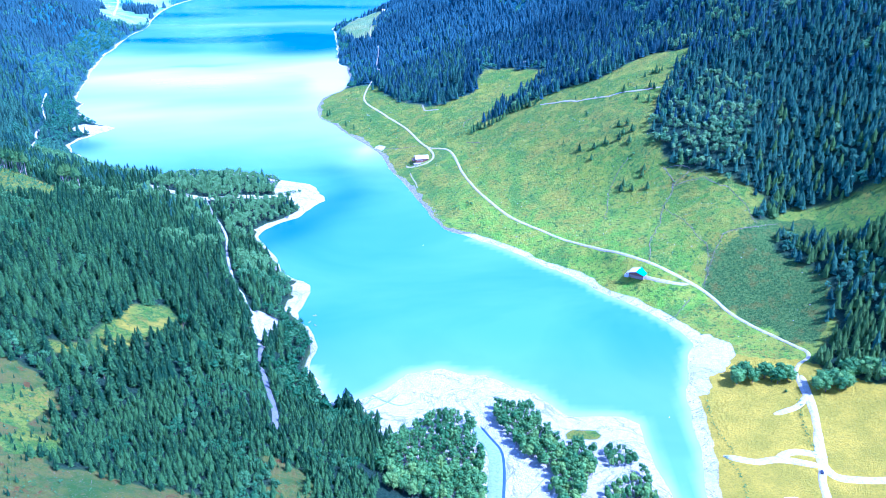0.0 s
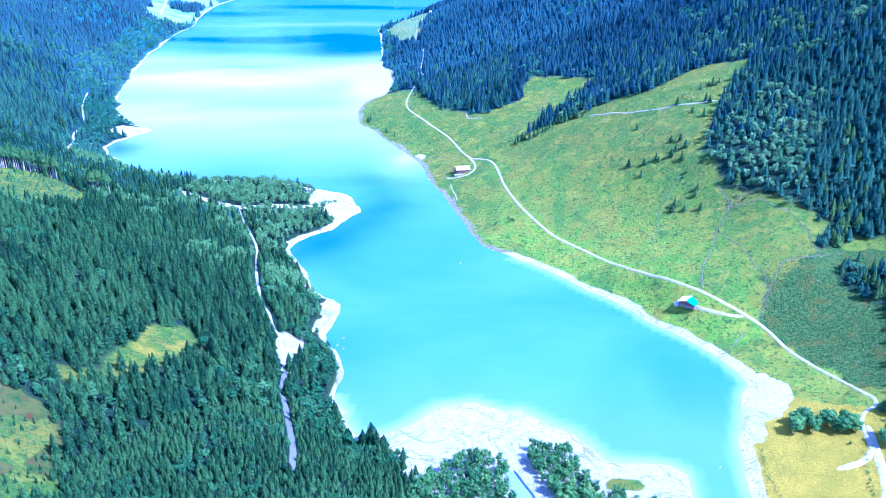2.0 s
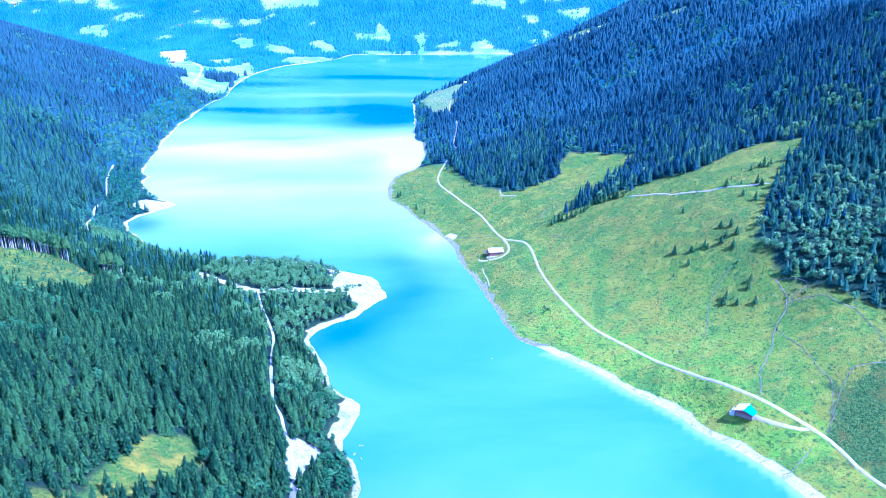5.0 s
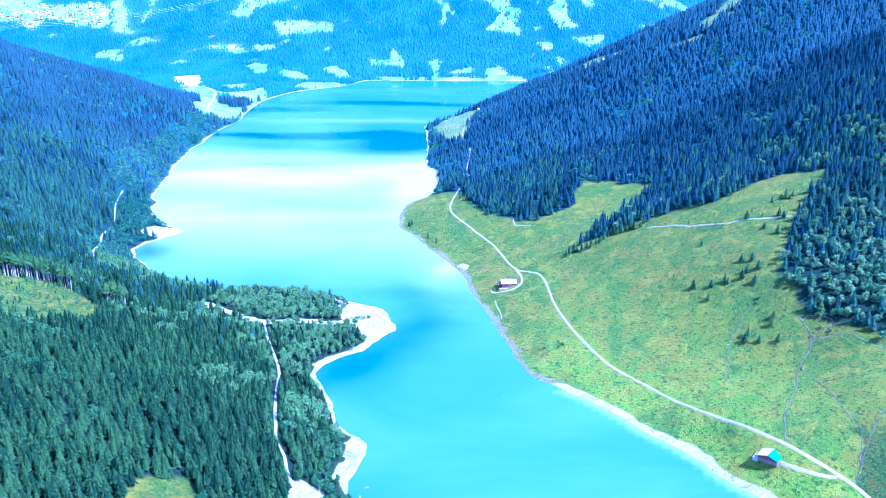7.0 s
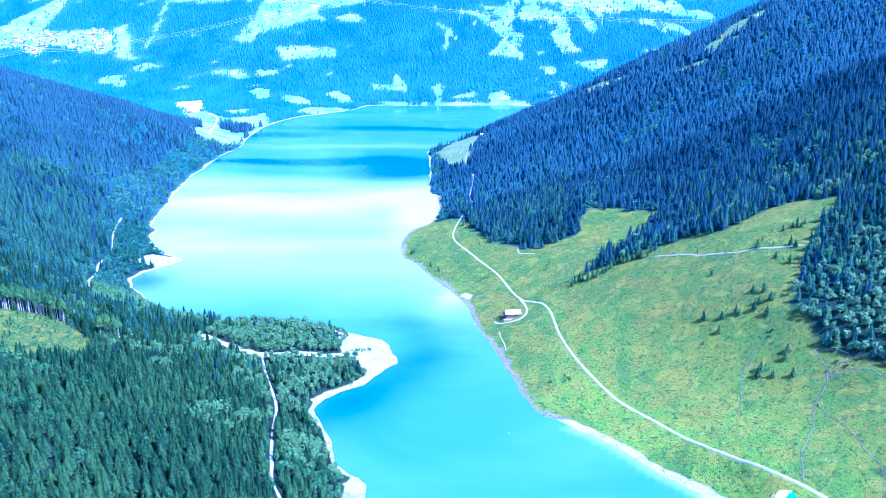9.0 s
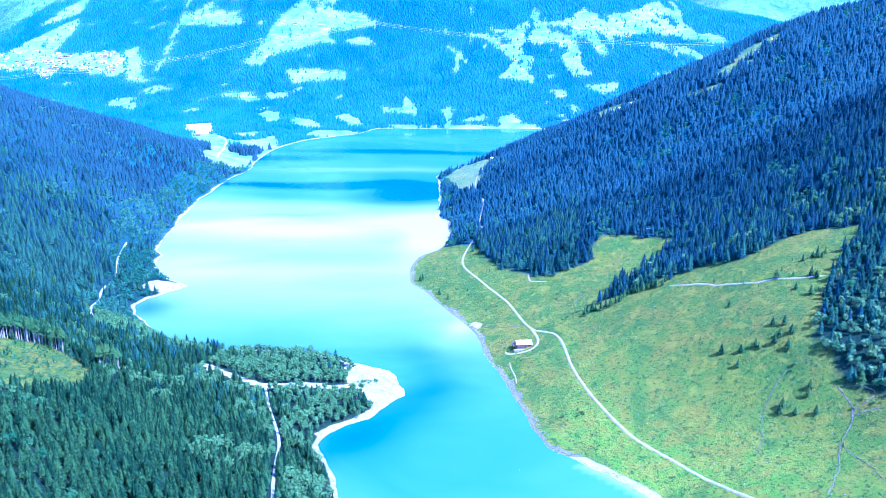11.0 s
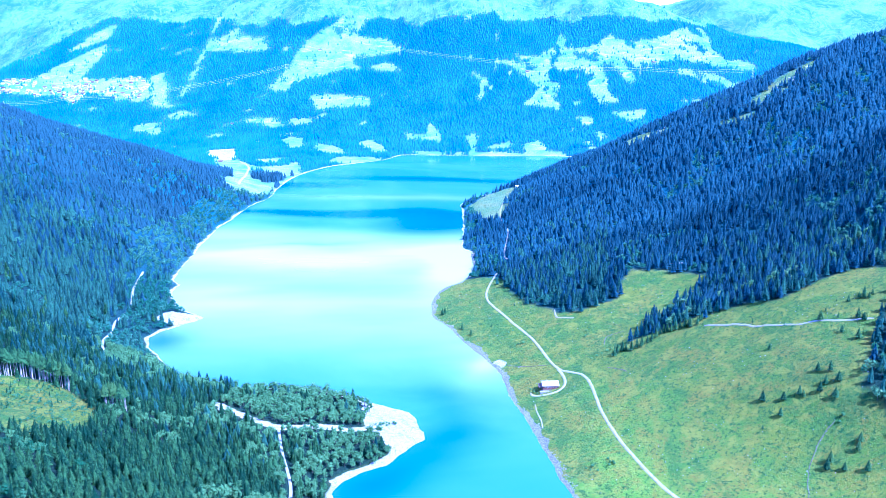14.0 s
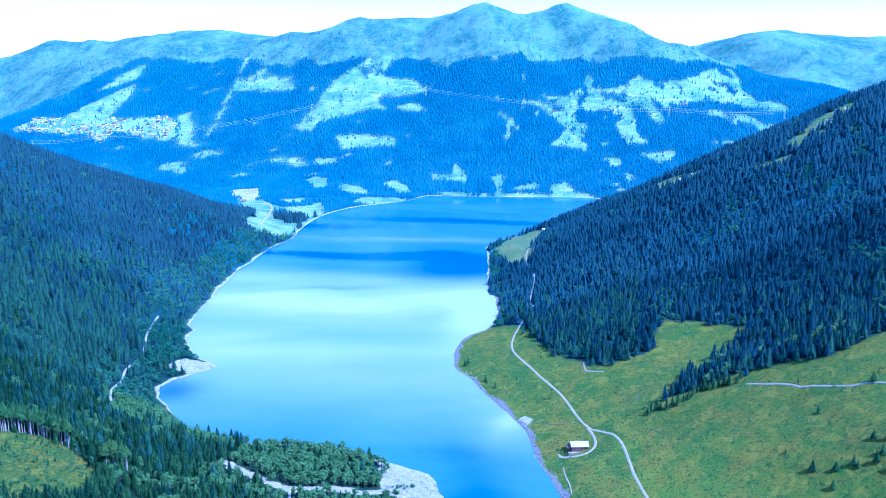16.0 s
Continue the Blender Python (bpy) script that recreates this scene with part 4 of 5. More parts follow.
ribbon("road_pasture", [(-73, 1526), (-70, 1508), (-66, 1500), (-43, 1489)], 2.0, M_TRACK, "short pale track on the upper pasture", 0.4)
ribbon("road_pasture_north", [(87, 1616), (106, 1604), (126, 1595)], 2.2, M_TRACK, "short pale track under the forest edge", 0.4)
ribbon("path_shore", [(-66, 1200), (-70, 1222), (-76, 1242), (-80, 1262)], 1.3, M_TRACK, "thin trodden path down to the rocky lake bank", 0.3, "path")
ribbon("road_flat_spur", [(303, 662), (288, 646), (266, 637)], 5.0, M_TRACK, "short gravel spur into the hay meadow", 0.5)
ribbon("road_flat_spur_south", [(290, 580), (268, 586), (250, 580)], 6.0, M_TRACK, "wide worn gravel patch in the hay meadow", 0.52)


# ---------- trees ----------
def conifer(rng, layers, points, trunk=True, base=None, girth=0.013):
    """One spruce, 1 high: trunk, a narrow core of twigs and whorls of single drooping boughs. Returns corners,
    triangles, the triangles of the trunk and a tone by corner: young tips lighter, crown shade painted inwards.
    """
    v, f, young = [], [], []
    base = base or rng.uniform(0.06, 0.13)
    if trunk:
        for a in range(4):
            v.append((girth * math.cos(a * 1.571), girth * math.sin(a * 1.571), -0.06))
        v.append((0, 0, max(0.6, base + 0.2)))
        f += [(a, (a + 1) % 4, 4) for a in range(4)]
        young += [0.0] * 5
    bark = len(f)
    width = rng.uniform(0.20, 0.27)
    o = len(v)
    v.append((0, 0, 1.0))
    v += [(0.66 * width * math.cos(a * 1.257), 0.66 * width * math.sin(a * 1.257), base) for a in range(5)]
    # foot of the core toned darker, painting in shade within the crown
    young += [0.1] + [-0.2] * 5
    f += [(o, o + 1 + a, o + 1 + (a + 1) % 5) for a in range(5)]
    for k in range(layers):
        u = (k + 0.1) / layers
        z0 = base + (0.97 - base) * u ** 0.9
        r = width * (1 - u) ** 0.78 * rng.uniform(0.9, 1.12) + 0.014
        turn, n = rng.uniform(0, 6.28), max(4, points - (2 if u > 0.65 else 0))
        lift = 0.9 * (1 - base) / layers
        for a in range(n):
            ang, rr = turn + 6.283 * (a + rng.uniform(-0.2, 0.2)) / n, r * rng.uniform(0.8, 1.2)
            half, z = 2.9 / n * rng.uniform(0.8, 1.15), z0 + rng.uniform(-0.015, 0.015)
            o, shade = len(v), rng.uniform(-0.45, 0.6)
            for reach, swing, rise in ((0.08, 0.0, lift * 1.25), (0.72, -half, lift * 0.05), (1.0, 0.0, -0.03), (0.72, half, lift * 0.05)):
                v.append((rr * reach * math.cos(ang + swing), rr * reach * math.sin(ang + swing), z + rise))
            # lighter young tips; bough roots darkened to paint inner shade
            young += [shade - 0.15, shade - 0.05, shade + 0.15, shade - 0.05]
            f += [(o, o + 1, o + 2), (o, o + 2, o + 3)]
    return np.array(v), np.array(f), bark, np.array(young)


def mid_conifer(rng):
    """A spruce at middle distance: three ragged tiers."""
    v, f, young = [], [], []
    width = rng.uniform(0.17, 0.24)
    for k, (z0, z1, w) in enumerate(((0.06, 0.62, 1.0), (0.33, 0.84, 0.72), (0.6, 1.0, 0.42))):
        o, turn = len(v), rng.uniform(0, 6.28)
        v.append((0, 0, z1))
        young.append(0.1)
        for a in range(8):
            rr = width * w * (rng.uniform(0.85, 1.2) if a % 2 == 0 else rng.uniform(0.58, 0.75))
            v.append((rr * math.cos(turn + 0.785 * a), rr * math.sin(turn + 0.785 * a), z0 + rng.uniform(-0.05, 0.02) + 0.04 * (a % 2)))
            young.append(rng.uniform(-0.15, 0.25))
        f += [(o, o + 1 + a, o + 1 + (a + 1) % 8) for a in range(8)]
    return np.array(v), np.array(f), 0, np.array(young)


def simple_conifer(rng):
    """A far spruce: two tiers."""
    v, f = [], []
    w = rng.uniform(0.17, 0.23)
    for z0, z1, r, n in ((0.0, 1.0, w, 5),):
        o, turn = len(v), rng.uniform(0, 6.28)
        v.append((0, 0, z1))
        v += [(r * rng.uniform(0.8, 1.2) * math.cos(turn + 6.283 * a / n), r * rng.uniform(0.8, 1.2) * math.sin(turn + 6.283 * a / n), z0 + rng.uniform(-0.04, 0.04)) for a in range(n)]
        f += [(o, o + 1 + a, o + 1 + (a + 1) % n) for a in range(n)]
    return np.array(v), np.array(f), 0, np.zeros(len(v))


def solid(subdivisions):
    bm = bmesh.new()
    bmesh.ops.create_icosphere(bm, subdivisions=subdivisions, radius=1.0)
    shape = [tuple(p.co) for p in bm.verts], [tuple(p.index for p in q.verts) for q in bm.faces]
    bm.free()
    return shape


LOBE = solid(1)
PLAIN_LOBE = [(1, 0, 0), (-1, 0, 0), (0, 1, 0), (0, -1, 0), (0, 0, 1), (0, 0, -1)], [(0, 2, 4), (2, 1, 4), (1, 3, 4), (3, 0, 4), (2, 0, 5), (1, 2, 5), (3, 1, 5), (0, 3, 5)]


def broadleaf(rng, lobes, clumps, limbs=True):
    """One broad-leaved tree, 1 high: trunk, limbs and a crown of many ragged leaf clumps."""
    v, f, young = [], [], []

    def limb(a, b, r0, r1):
        o = len(v)
        for p, r in ((a, r0), (b, r1)):
            v.extend((p[0] + r * math.cos(k * 2.094), p[1] + r * math.sin(k * 2.094), p[2]) for k in range(3))
        for k in range(3):
            f.extend(((o + k, o + (k + 1) % 3, o + 3 + k), (o + (k + 1) % 3, o + 3 + (k + 1) % 3, o + 3 + k)))

    if limbs:
        limb((0, 0, -0.05), (0.02, 0, 0.45), 0.022, 0.014)
    for k in range(4 if limbs else 0):
        a = rng.uniform(0, 6.28)
        limb((0.02, 0, 0.3 + 0.05 * k), (0.2 * math.cos(a), 0.2 * math.sin(a), 0.55 + 0.08 * k), 0.012, 0.005)
    bark = len(f)
    young += [0.0] * len(v)
    wide, middle = rng.uniform(0.24, 0.32), 0.58 if limbs else 0.42
    heart = []
    for k in range(lobes + clumps):
        # uneven lobes fill the crown, sprays of leaves stand off their surface
        o = len(v)
        q = Euler((rng.uniform(0, 6), rng.uniform(0, 6), rng.uniform(0, 6))).to_matrix()
        if k < lobes:
            u = -0.7 + 1.55 * (k + 0.5) / lobes
            s, a = math.sqrt(max(0.0, 1 - u * u)) * rng.uniform(0.4, 0.72), rng.uniform(-0.5, 0.5) + 2.4 * k
            c = Vector((wide * s * math.cos(a), wide * s * math.sin(a), middle + 0.3 * u))
            r = wide * rng.uniform(0.42, 0.6)
            heart.append((c, r, rng.uniform(-0.25, 0.3)))
            corners, tris = LOBE if lobes > 7 else PLAIN_LOBE
            for d in corners:
                v.append(tuple(c + q @ Vector(d) * r * rng.uniform(0.75, 1.15)))
                # inner lobes toned darker, painting in the shade inside the crown
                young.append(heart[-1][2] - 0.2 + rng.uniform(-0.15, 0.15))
        else:
            c, r, shade = heart[k % lobes]
            out = Vector((rng.gauss(0, 1), rng.gauss(0, 1), rng.gauss(0.35, 1))).normalized()
            c, leaf = c + out * r * rng.uniform(0.85, 1.2), r * rng.uniform(0.22, 0.4) * (1.8 if clumps < 30 else 1.0)
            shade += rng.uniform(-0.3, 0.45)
            tris = ((0, 1, 2),)
            for d in (0.0, 2.1, 4.2):
                flat = q @ Vector((math.cos(d), math.sin(d), 0)) + 0.3 * out
                v.append(tuple(c + flat * leaf * rng.uniform(0.7, 1.3)))
                young.append(shade)
        f += [tuple(o + i for i in t) for t in tris]
    return np.array(v), np.array(f), bark, np.array(young)


rng = random.Random(7)
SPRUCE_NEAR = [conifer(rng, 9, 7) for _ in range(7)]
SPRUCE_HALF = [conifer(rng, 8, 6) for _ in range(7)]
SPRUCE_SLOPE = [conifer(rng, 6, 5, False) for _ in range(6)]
SPRUCE_MID = [mid_conifer(rng) for _ in range(6)]
SPRUCE_FAR = [simple_conifer(rng) for _ in range(6)]
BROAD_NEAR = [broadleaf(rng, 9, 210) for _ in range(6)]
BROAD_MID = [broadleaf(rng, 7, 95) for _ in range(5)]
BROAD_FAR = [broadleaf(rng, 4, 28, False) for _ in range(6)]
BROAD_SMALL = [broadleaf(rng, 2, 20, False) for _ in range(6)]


def grove(name, places, tall, spread, models, tones, leaf, label, category="forest"):
    """Many trees in one mesh. places: x, y; tall: metres."""
    r = np.random.RandomState(len(places))
    z = height(places[:, 0], places[:, 1]) - 0.1
    which = r.randint(0, len(models), len(places))
    vs, fs, tn, ix, base = [], [], [], [], 0
    for m, (v, f, bark, young) in enumerate(models):
        pick = np.where(which == m)[0]
        if not len(pick):
            continue
        a = r.uniform(0, 6.283, len(pick))
        c, s, t = np.cos(a)[:, None], np.sin(a)[:, None], tall[pick][:, None]
        w = spread[pick][:, None] * t
        x = (v[None, :, 0] * c - v[None, :, 1] * s) * w + places[pick, 0][:, None]
        y = (v[None, :, 0] * s + v[None, :, 1] * c) * w + places[pick, 1][:, None]
        h = v[None, :, 2] * t + z[pick][:, None]
        vs.append(np.stack((x, y, h), 2).reshape(-1, 3))
        fs.append((f[None] + (np.arange(len(pick)) * len(v))[:, None, None] + base).reshape(-1, 3))
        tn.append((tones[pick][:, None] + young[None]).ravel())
        ix.append(np.tile((np.arange(len(f)) < bark).astype(int), len(pick)))
        base += len(pick) * len(v)
    me = big_mesh(name, np.vstack(vs), np.vstack(fs), [leaf, M_BARK], np.concatenate(tn), np.concatenate(ix), models is not SPRUCE_MID and models is not SPRUCE_FAR)
    return tagged(new(name, me), label, category, kind="stuff")


def scatter(x0, x1, y0, y1, step, seed):
    r = np.random.RandomState(seed)
    gx, gy = np.meshgrid(np.arange(x0, x1, step), np.arange(y0, y1, step))
    gx, gy = gx.ravel(), gy.ravel()
    return gx + r.uniform(-0.48, 0.48, gx.size) * step, gy + r.uniform(-0.48, 0.48, gy.size) * step, r


def wooded(x, y):
    """Where closed wood stands, and where it is broad-leaved."""
    z, sd = height(x, y), sample(GSD, x, y)
    ragged = np.random.RandomState(len(x)).normal(0, 4.5, (2, len(x)))
    m = covers(x + ragged[0], y + ragged[1], z, sd)
    m["road"] = covers(x, y, z, sd)["road"]
    wood = (sd > 7) & ~m["meadow"] & ~m["flat"] & ~m["delta"] & ~m["brush"] & ~m["glade"] & (~m["fields"] | ((y > 3550) & (ragged[0] > 7.5))) & (~m["alp"] | ((z < 640) & (ragged[1] > 8.5))) & ~m["beach"] & (m["road"] > 4.0) & ~m["lay_by"] & ~m["spit_way"] & ~m["scree"] & ~inside(BAY_SAND, x, y)
    wood &= ~((x > np.where(y > 635, -80, -38)) & (x < 170) & (y < 730))
    wood &= (x < 0.52 * y + 84) & (x > -0.86 * (y - 266) - 126)
    wood &= ~((y > 2770) & (y < 3480) & (x > -110)) & ~((y > 2660) & (y < 3330) & (x < -1750))
    strip = (x < 0) & (sd < np.where(x < -540, 85, 42) + 26 * fbm(x, y, 98, 3, 12)) & (y < 2660) & (fbm(x, y, 30, 3, 66) > np.where(x < -540, -0.3, -0.08))
    birch = inside(EAST_BIRCHES, x + 12 * fbm(x, y, 30, 2, 4), y) | ((x > -210) & (y > 560) & (fbm(x, y, 77, 3, 77) > 0.46))
    birch &= ragged[0] > np.where(y > 900, -0.5, -9)
    mixed = (y < 2760) & (fbm(x, y, 44, 3, 79) > np.where(y > 1000, 0.33, 0.36)) & (ragged[1] > -1)
    spit = (x > -450) & (y > 1105) & (y < 1300) & (x < -200) & (ragged[0] > -5.5)
    return wood, strip | birch | mixed | spit, z


def plantation(x, y):
    """Where the young, dense planting stands."""
    return smooth(x - 0.5 * (y - 560), -270, -215) * smooth(-y, -670, -600)


def plant(name, label, box, step, tall, near, seed, leaf, far=False, young=False):
    x, y, r = scatter(*box, step, seed)
    wood, broad, z = wooded(x, y)
    wood &= (plantation(x + 14 * fbm(x, y, 40, 2, 7), y) > 0.5) == young
    thin = (fbm(x, y, 126, 3, 23) > -0.72) & ((x < 0) | (y > 2760) | (y < 1000) | (fbm(x, y, 46, 3, 24) > -0.52)) & (fbm(x, y, 34, 2, 27) > -0.75) & (r.rand(len(x)) < 0.95)
    if far:
        broad = broad & False
        r.rand(3)
    # needle colour turns bluer up the valley, painting in distance haze
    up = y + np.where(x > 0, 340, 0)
    hazier, haziest = r.rand(len(x)) < smooth(up, 950, 1500), r.rand(len(x)) < smooth(up, 1350, 2100)
    conifers = wood & ~broad & thin
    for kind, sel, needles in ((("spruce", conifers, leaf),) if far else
                               (("spruce", conifers & ~hazier, M_SPRUCE), ("spruce", conifers & hazier & ~haziest, M_NEEDLES_FAINT_HAZE), ("spruce", conifers & hazier & haziest, M_NEEDLES_HAZY), ("broadleaf", wood & broad, leaf))):
        p = np.column_stack((x[sel], y[sel]))
        if not len(p):
            continue
        age = 0.5 + 0.5 * fbm(p[:, 0], p[:, 1], 84, 3, 35)
        size = tall * (0.60 + 0.45 * age) * r.uniform(0.72, 1.2, len(p)) * (1 if kind == "spruce" else 0.7)
        # far trees are lifted in tone as part of the painted haze
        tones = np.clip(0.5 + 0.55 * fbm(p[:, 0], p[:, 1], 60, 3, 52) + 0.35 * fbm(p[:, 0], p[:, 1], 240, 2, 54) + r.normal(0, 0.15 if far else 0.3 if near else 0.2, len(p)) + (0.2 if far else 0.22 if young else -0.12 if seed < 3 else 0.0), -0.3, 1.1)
        models = (SPRUCE_FAR if far else (SPRUCE_SLOPE if seed > 8 else SPRUCE_HALF if young or seed in (2, 7) else SPRUCE_NEAR) if near else SPRUCE_MID) if kind == "spruce" else BROAD_MID if near and seed < 9 else BROAD_FAR
        spread = r.uniform(0.8, 1.3, len(p)) * (1.12 if near or kind != "spruce" else 1.5)
        grove(kind + "_" + name, p, size, spread, models, tones, needles if kind == "spruce" else M_LEAVES_GREEN if near and seed < 4 or young else M_BIRCH if seed == 7 else M_LEAVES_COOL,
              ("dense dark green spruce forest " if kind == "spruce" else "light green broad-leaved trees ") + label)
        print(name, kind, len(p))


plant("wood_west", "on the hill above the lake", (-590, -56, 378, 896), 7.3, 19, True, 1, M_SPRUCE)
plant("plantation_west", "planted young and close on the hillside", (-420, -56, 378, 700), 4.4, 11, True, 8, M_SPRUCE, False, True)
plant("wood_west_shore", "along the lake shore", (-870, -140, 896, 1330), 7.4, 20, True, 2, M_SPRUCE)
plant("wood_west_foot", "at the foot of the lakeside slope", (-1500, -616, 1330, 1760), 9.0, 21, True, 9, M_NEEDLES_HAZY)
plant("wood_west_slope", "on the long lakeside slope", (-1820, -616, 1760, 2870), 9.4, 21, False, 3, M_NEEDLES_HAZY)
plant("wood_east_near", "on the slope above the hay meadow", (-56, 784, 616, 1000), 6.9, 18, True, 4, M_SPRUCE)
plant("wood_east_middle", "on the slope above the pasture", (-56, 784, 1000, 1470), 8.2, 20, True, 7, M_NEEDLES_HAZY)
plant("wood_east_spur", "above the upper pasture", (-378, 760, 1470, 1800), 9.0, 21, True, 10, M_NEEDLES_HAZY)
plant("wood_east_far", "covering the steep mountainside", (-378, 1060, 1800, 2772), 9.6, 21, False, 5, M_NEEDLES_HAZY)
plant("wood_north", "over the far mountainside", (-3400, 900, 2940, 4760), 9.3, 15, False, 6, M_NEEDLES_FAR_HAZE, True)


# ---------- buildings ----------
def part(name, verts, faces, material, parent, label="", flat=True):
    ob = mesh_object(name, verts, faces, material, parent, not flat)
    if label:
        ob["label"] = label
    return ob


def thing(name, x, y, turn, label, category, group="", sink=0.0, z=None):
    """An empty at the base of a thing."""
    ob = new(name)
    ob.empty_display_size = 0.5
    ob.matrix_world = pose(x, y, (float(height(x, y)) if z is None else z) - sink, 0, 0, turn)
    return tagged(ob, label, category, group)


BOX_FACES = [(0, 3, 2, 1), (4, 5, 6, 7), (0, 1, 5, 4), (1, 2, 6, 5), (2, 3, 7, 6), (3, 0, 4, 7)]


def box(x0, x1, y0, y1, z0, z1):
    return [(x0, y0, z0), (x1, y0, z0), (x1, y1, z0), (x0, y1, z0), (x0, y0, z1), (x1, y0, z1), (x1, y1, z1), (x0, y1, z1)], BOX_FACES


def slab(y0, z0, y1, z1, x0, x1, thick):
    """A sloping roof slab between two level lines."""
    return [(x0, y0, z0), (x1, y0, z0), (x1, y1, z1), (x0, y1, z1), (x0, y0, z0 + thick), (x1, y0, z0 + thick), (x1, y1, z1 + thick), (x0, y1, z1 + thick)], BOX_FACES


def gabled(length, half, low, high):
    """Walls with two gables, ridge along x."""
    a = length / 2
    v = [(-a, -half, 0), (a, -half, 0), (a, half, 0), (-a, half, 0), (-a, -half, low), (a, -half, low), (a, half, low), (-a, half, low), (-a, 0, high), (a, 0, high)]
    return v, [(0, 1, 5, 4), (2, 3, 7, 6), (1, 2, 6, 9, 5), (3, 0, 4, 8, 7), (4, 5, 9, 8), (6, 7, 8, 9), (0, 3, 2, 1)]


def window(parent, x, y, z, w, h, out):
    """A window in a long wall: frame and pane. out: which way the wall faces, along y."""
    frame_bars = []
    for b in (box(x - w / 2 - 0.1, x + w / 2 + 0.1, -0.06, 0.06, z - 0.1, z), box(x - w / 2 - 0.1, x + w / 2 + 0.1, -0.06, 0.06, z + h, z + h + 0.1),
              box(x - w / 2 - 0.1, x - w / 2, -0.06, 0.06, z, z + h), box(x + w / 2, x + w / 2 + 0.1, -0.06, 0.06, z, z + h)):
        frame_bars.append(b)
    v, f = [], []
    for bv, bf in frame_bars:
        f += [tuple(i + len(v) for i in q) for q in bf]
        v += [(p[0], p[1] + y + out * 0.05, p[2]) for p in bv]
    w_ob = part("window", v, f, M_PLASTER, parent, "white window frame")
    pv, pf = box(x - w / 2, x + w / 2, y + out * 0.02 - 0.02, y + out * 0.02 + 0.02, z, z + h)
    part("pane", pv, pf, M_GLASS, w_ob, "dark window pane")


def barn(name, x, y, turn, length, half, low, rise, roof_a, roof_b, label, rows):
    b = thing(name, x, y, turn, label, "barn", "lakeside barns", 0.5)
    part("plinth", *box(-length / 2 - 0.1, length / 2 + 0.1, -half - 0.1, half + 0.1, -2.5, 0.8), M_BROWN_ROOF, b, "dark stone base")
    v, f = gabled(length, half, low, low + rise)
    part("wall", [(p[0], p[1], max(p[2], 0.8)) for p in v], f, M_TIMBER, b, "dark weathered timber walls")
    over, thick = 1.1, 0.28
    drop = rise / half * over
    for side, m in ((-1, roof_a), (1, roof_b)):
        sv, sf = slab(side * (half + over), low - drop, 0, low + rise, -length / 2 - over, length / 2 + over, thick)
        if side > 0:
            sf = [tuple(reversed(q)) for q in sf]
        roof = part("roof_slope", sv, sf, m, b)
        for k in range(int(length * 1.1)):
            sx = -length / 2 - over + 0.5 + k * (length + 2 * over - 1) / int(length * 1.1 - 1)
            rv, rf = slab(side * (half + over), low - drop + thick, 0, low + rise + thick, sx - 0.04, sx + 0.04, 0.07)
            part("seam", rv, rf, m, roof)
    part("ridge_cap", *box(-length / 2 - over, length / 2 + over, -0.22, 0.22, low + rise + thick - 0.06, low + rise + thick + 0.08), roof_a, b)
    for k in range(rows):
        wx = -length / 2 + (k + 0.7) * length / (rows + 0.4)
        for out in (-1, 1):
            window(b, wx, out * (half + 0.02), low * 0.5, 1.1, 1.3, out)
    door = part("door", *box(-0.9, 0.9, -half - 0.18, -half - 0.1, -0.2, 1.8), M_BROWN_ROOF, b, "brown plank door")
    part("handle", *box(0.6, 0.75, -half - 0.24, -half - 0.18, 0.8, 0.95), M_GLASS, door)
    part("chimney", *box(-length * 0.2, -length * 0.2 + 0.8, 0.8, 1.6, low + rise * 0.5, low + rise + 1.0), M_PLASTER, b, "white chimney")
    return b


pale_barn = barn("barn", -65, 1301, 13, 19, 7.2, 6.0, 3.0, M_ROOF_PALE, M_ROOF_PALE, "pale metal-roofed timber barn beside the lakeside track", 5)
part("terrace", *box(-13.5, 9.5, -11.0, -7.35, -3.2, -0.35), M_STONE, pale_barn, "raised stone terrace")
part("lean_to_roof", *slab(-5.2, 2.9, 4.6, 4.2, -14.4, -9.65, 0.2), M_BROWN_ROOF, pale_barn, "brown roof of the side shelter")
part("lean_to_wall", *box(-14.0, -9.6, 3.8, 4.2, -0.5, 3.9), M_TIMBER, pale_barn)
for px, py in ((-14.1, -4.8), (-11.9, -4.8), (-9.75, -4.8), (-14.1, 0.0)):
    part("post", *box(px - 0.13, px + 0.13, py - 0.13, py + 0.13, -0.5, 2.95), M_TIMBER, pale_barn)
for k in range(9):
    part("fence_post", *box(-14.3 + k * 2.8, -14.15 + k * 2.8, -10.9, -10.75, -0.4, 0.6), M_PLASTER, pale_barn)
part("fence_rail", *box(-14.4, 8.4, -10.87, -10.78, 0.35, 0.48), M_PLASTER, pale_barn)

teal_barn = barn("barn", 194, 882, -122, 15, 8.2, 3.0, 2.6, M_ROOF_PALE, M_ROOF_TEAL, "timber barn with one pale and one teal roof slope", 4)
part("porch_roof", *slab(-9.6, 2.3, -6.7, 3.0, -4.5, 4.0, 0.18), M_BROWN_ROOF, teal_barn, "brown porch roof")
for px in (-4.2, -0.3, 3.7):
    part("post", *box(px - 0.12, px + 0.12, -9.5, -9.25, -0.8, 2.35), M_TIMBER, teal_barn)

part("terrace", *box(-9.5, 9.0, -12.5, -8.4, -3.0, -0.1), M_PALE_STONE, teal_barn, "pale paved terrace")
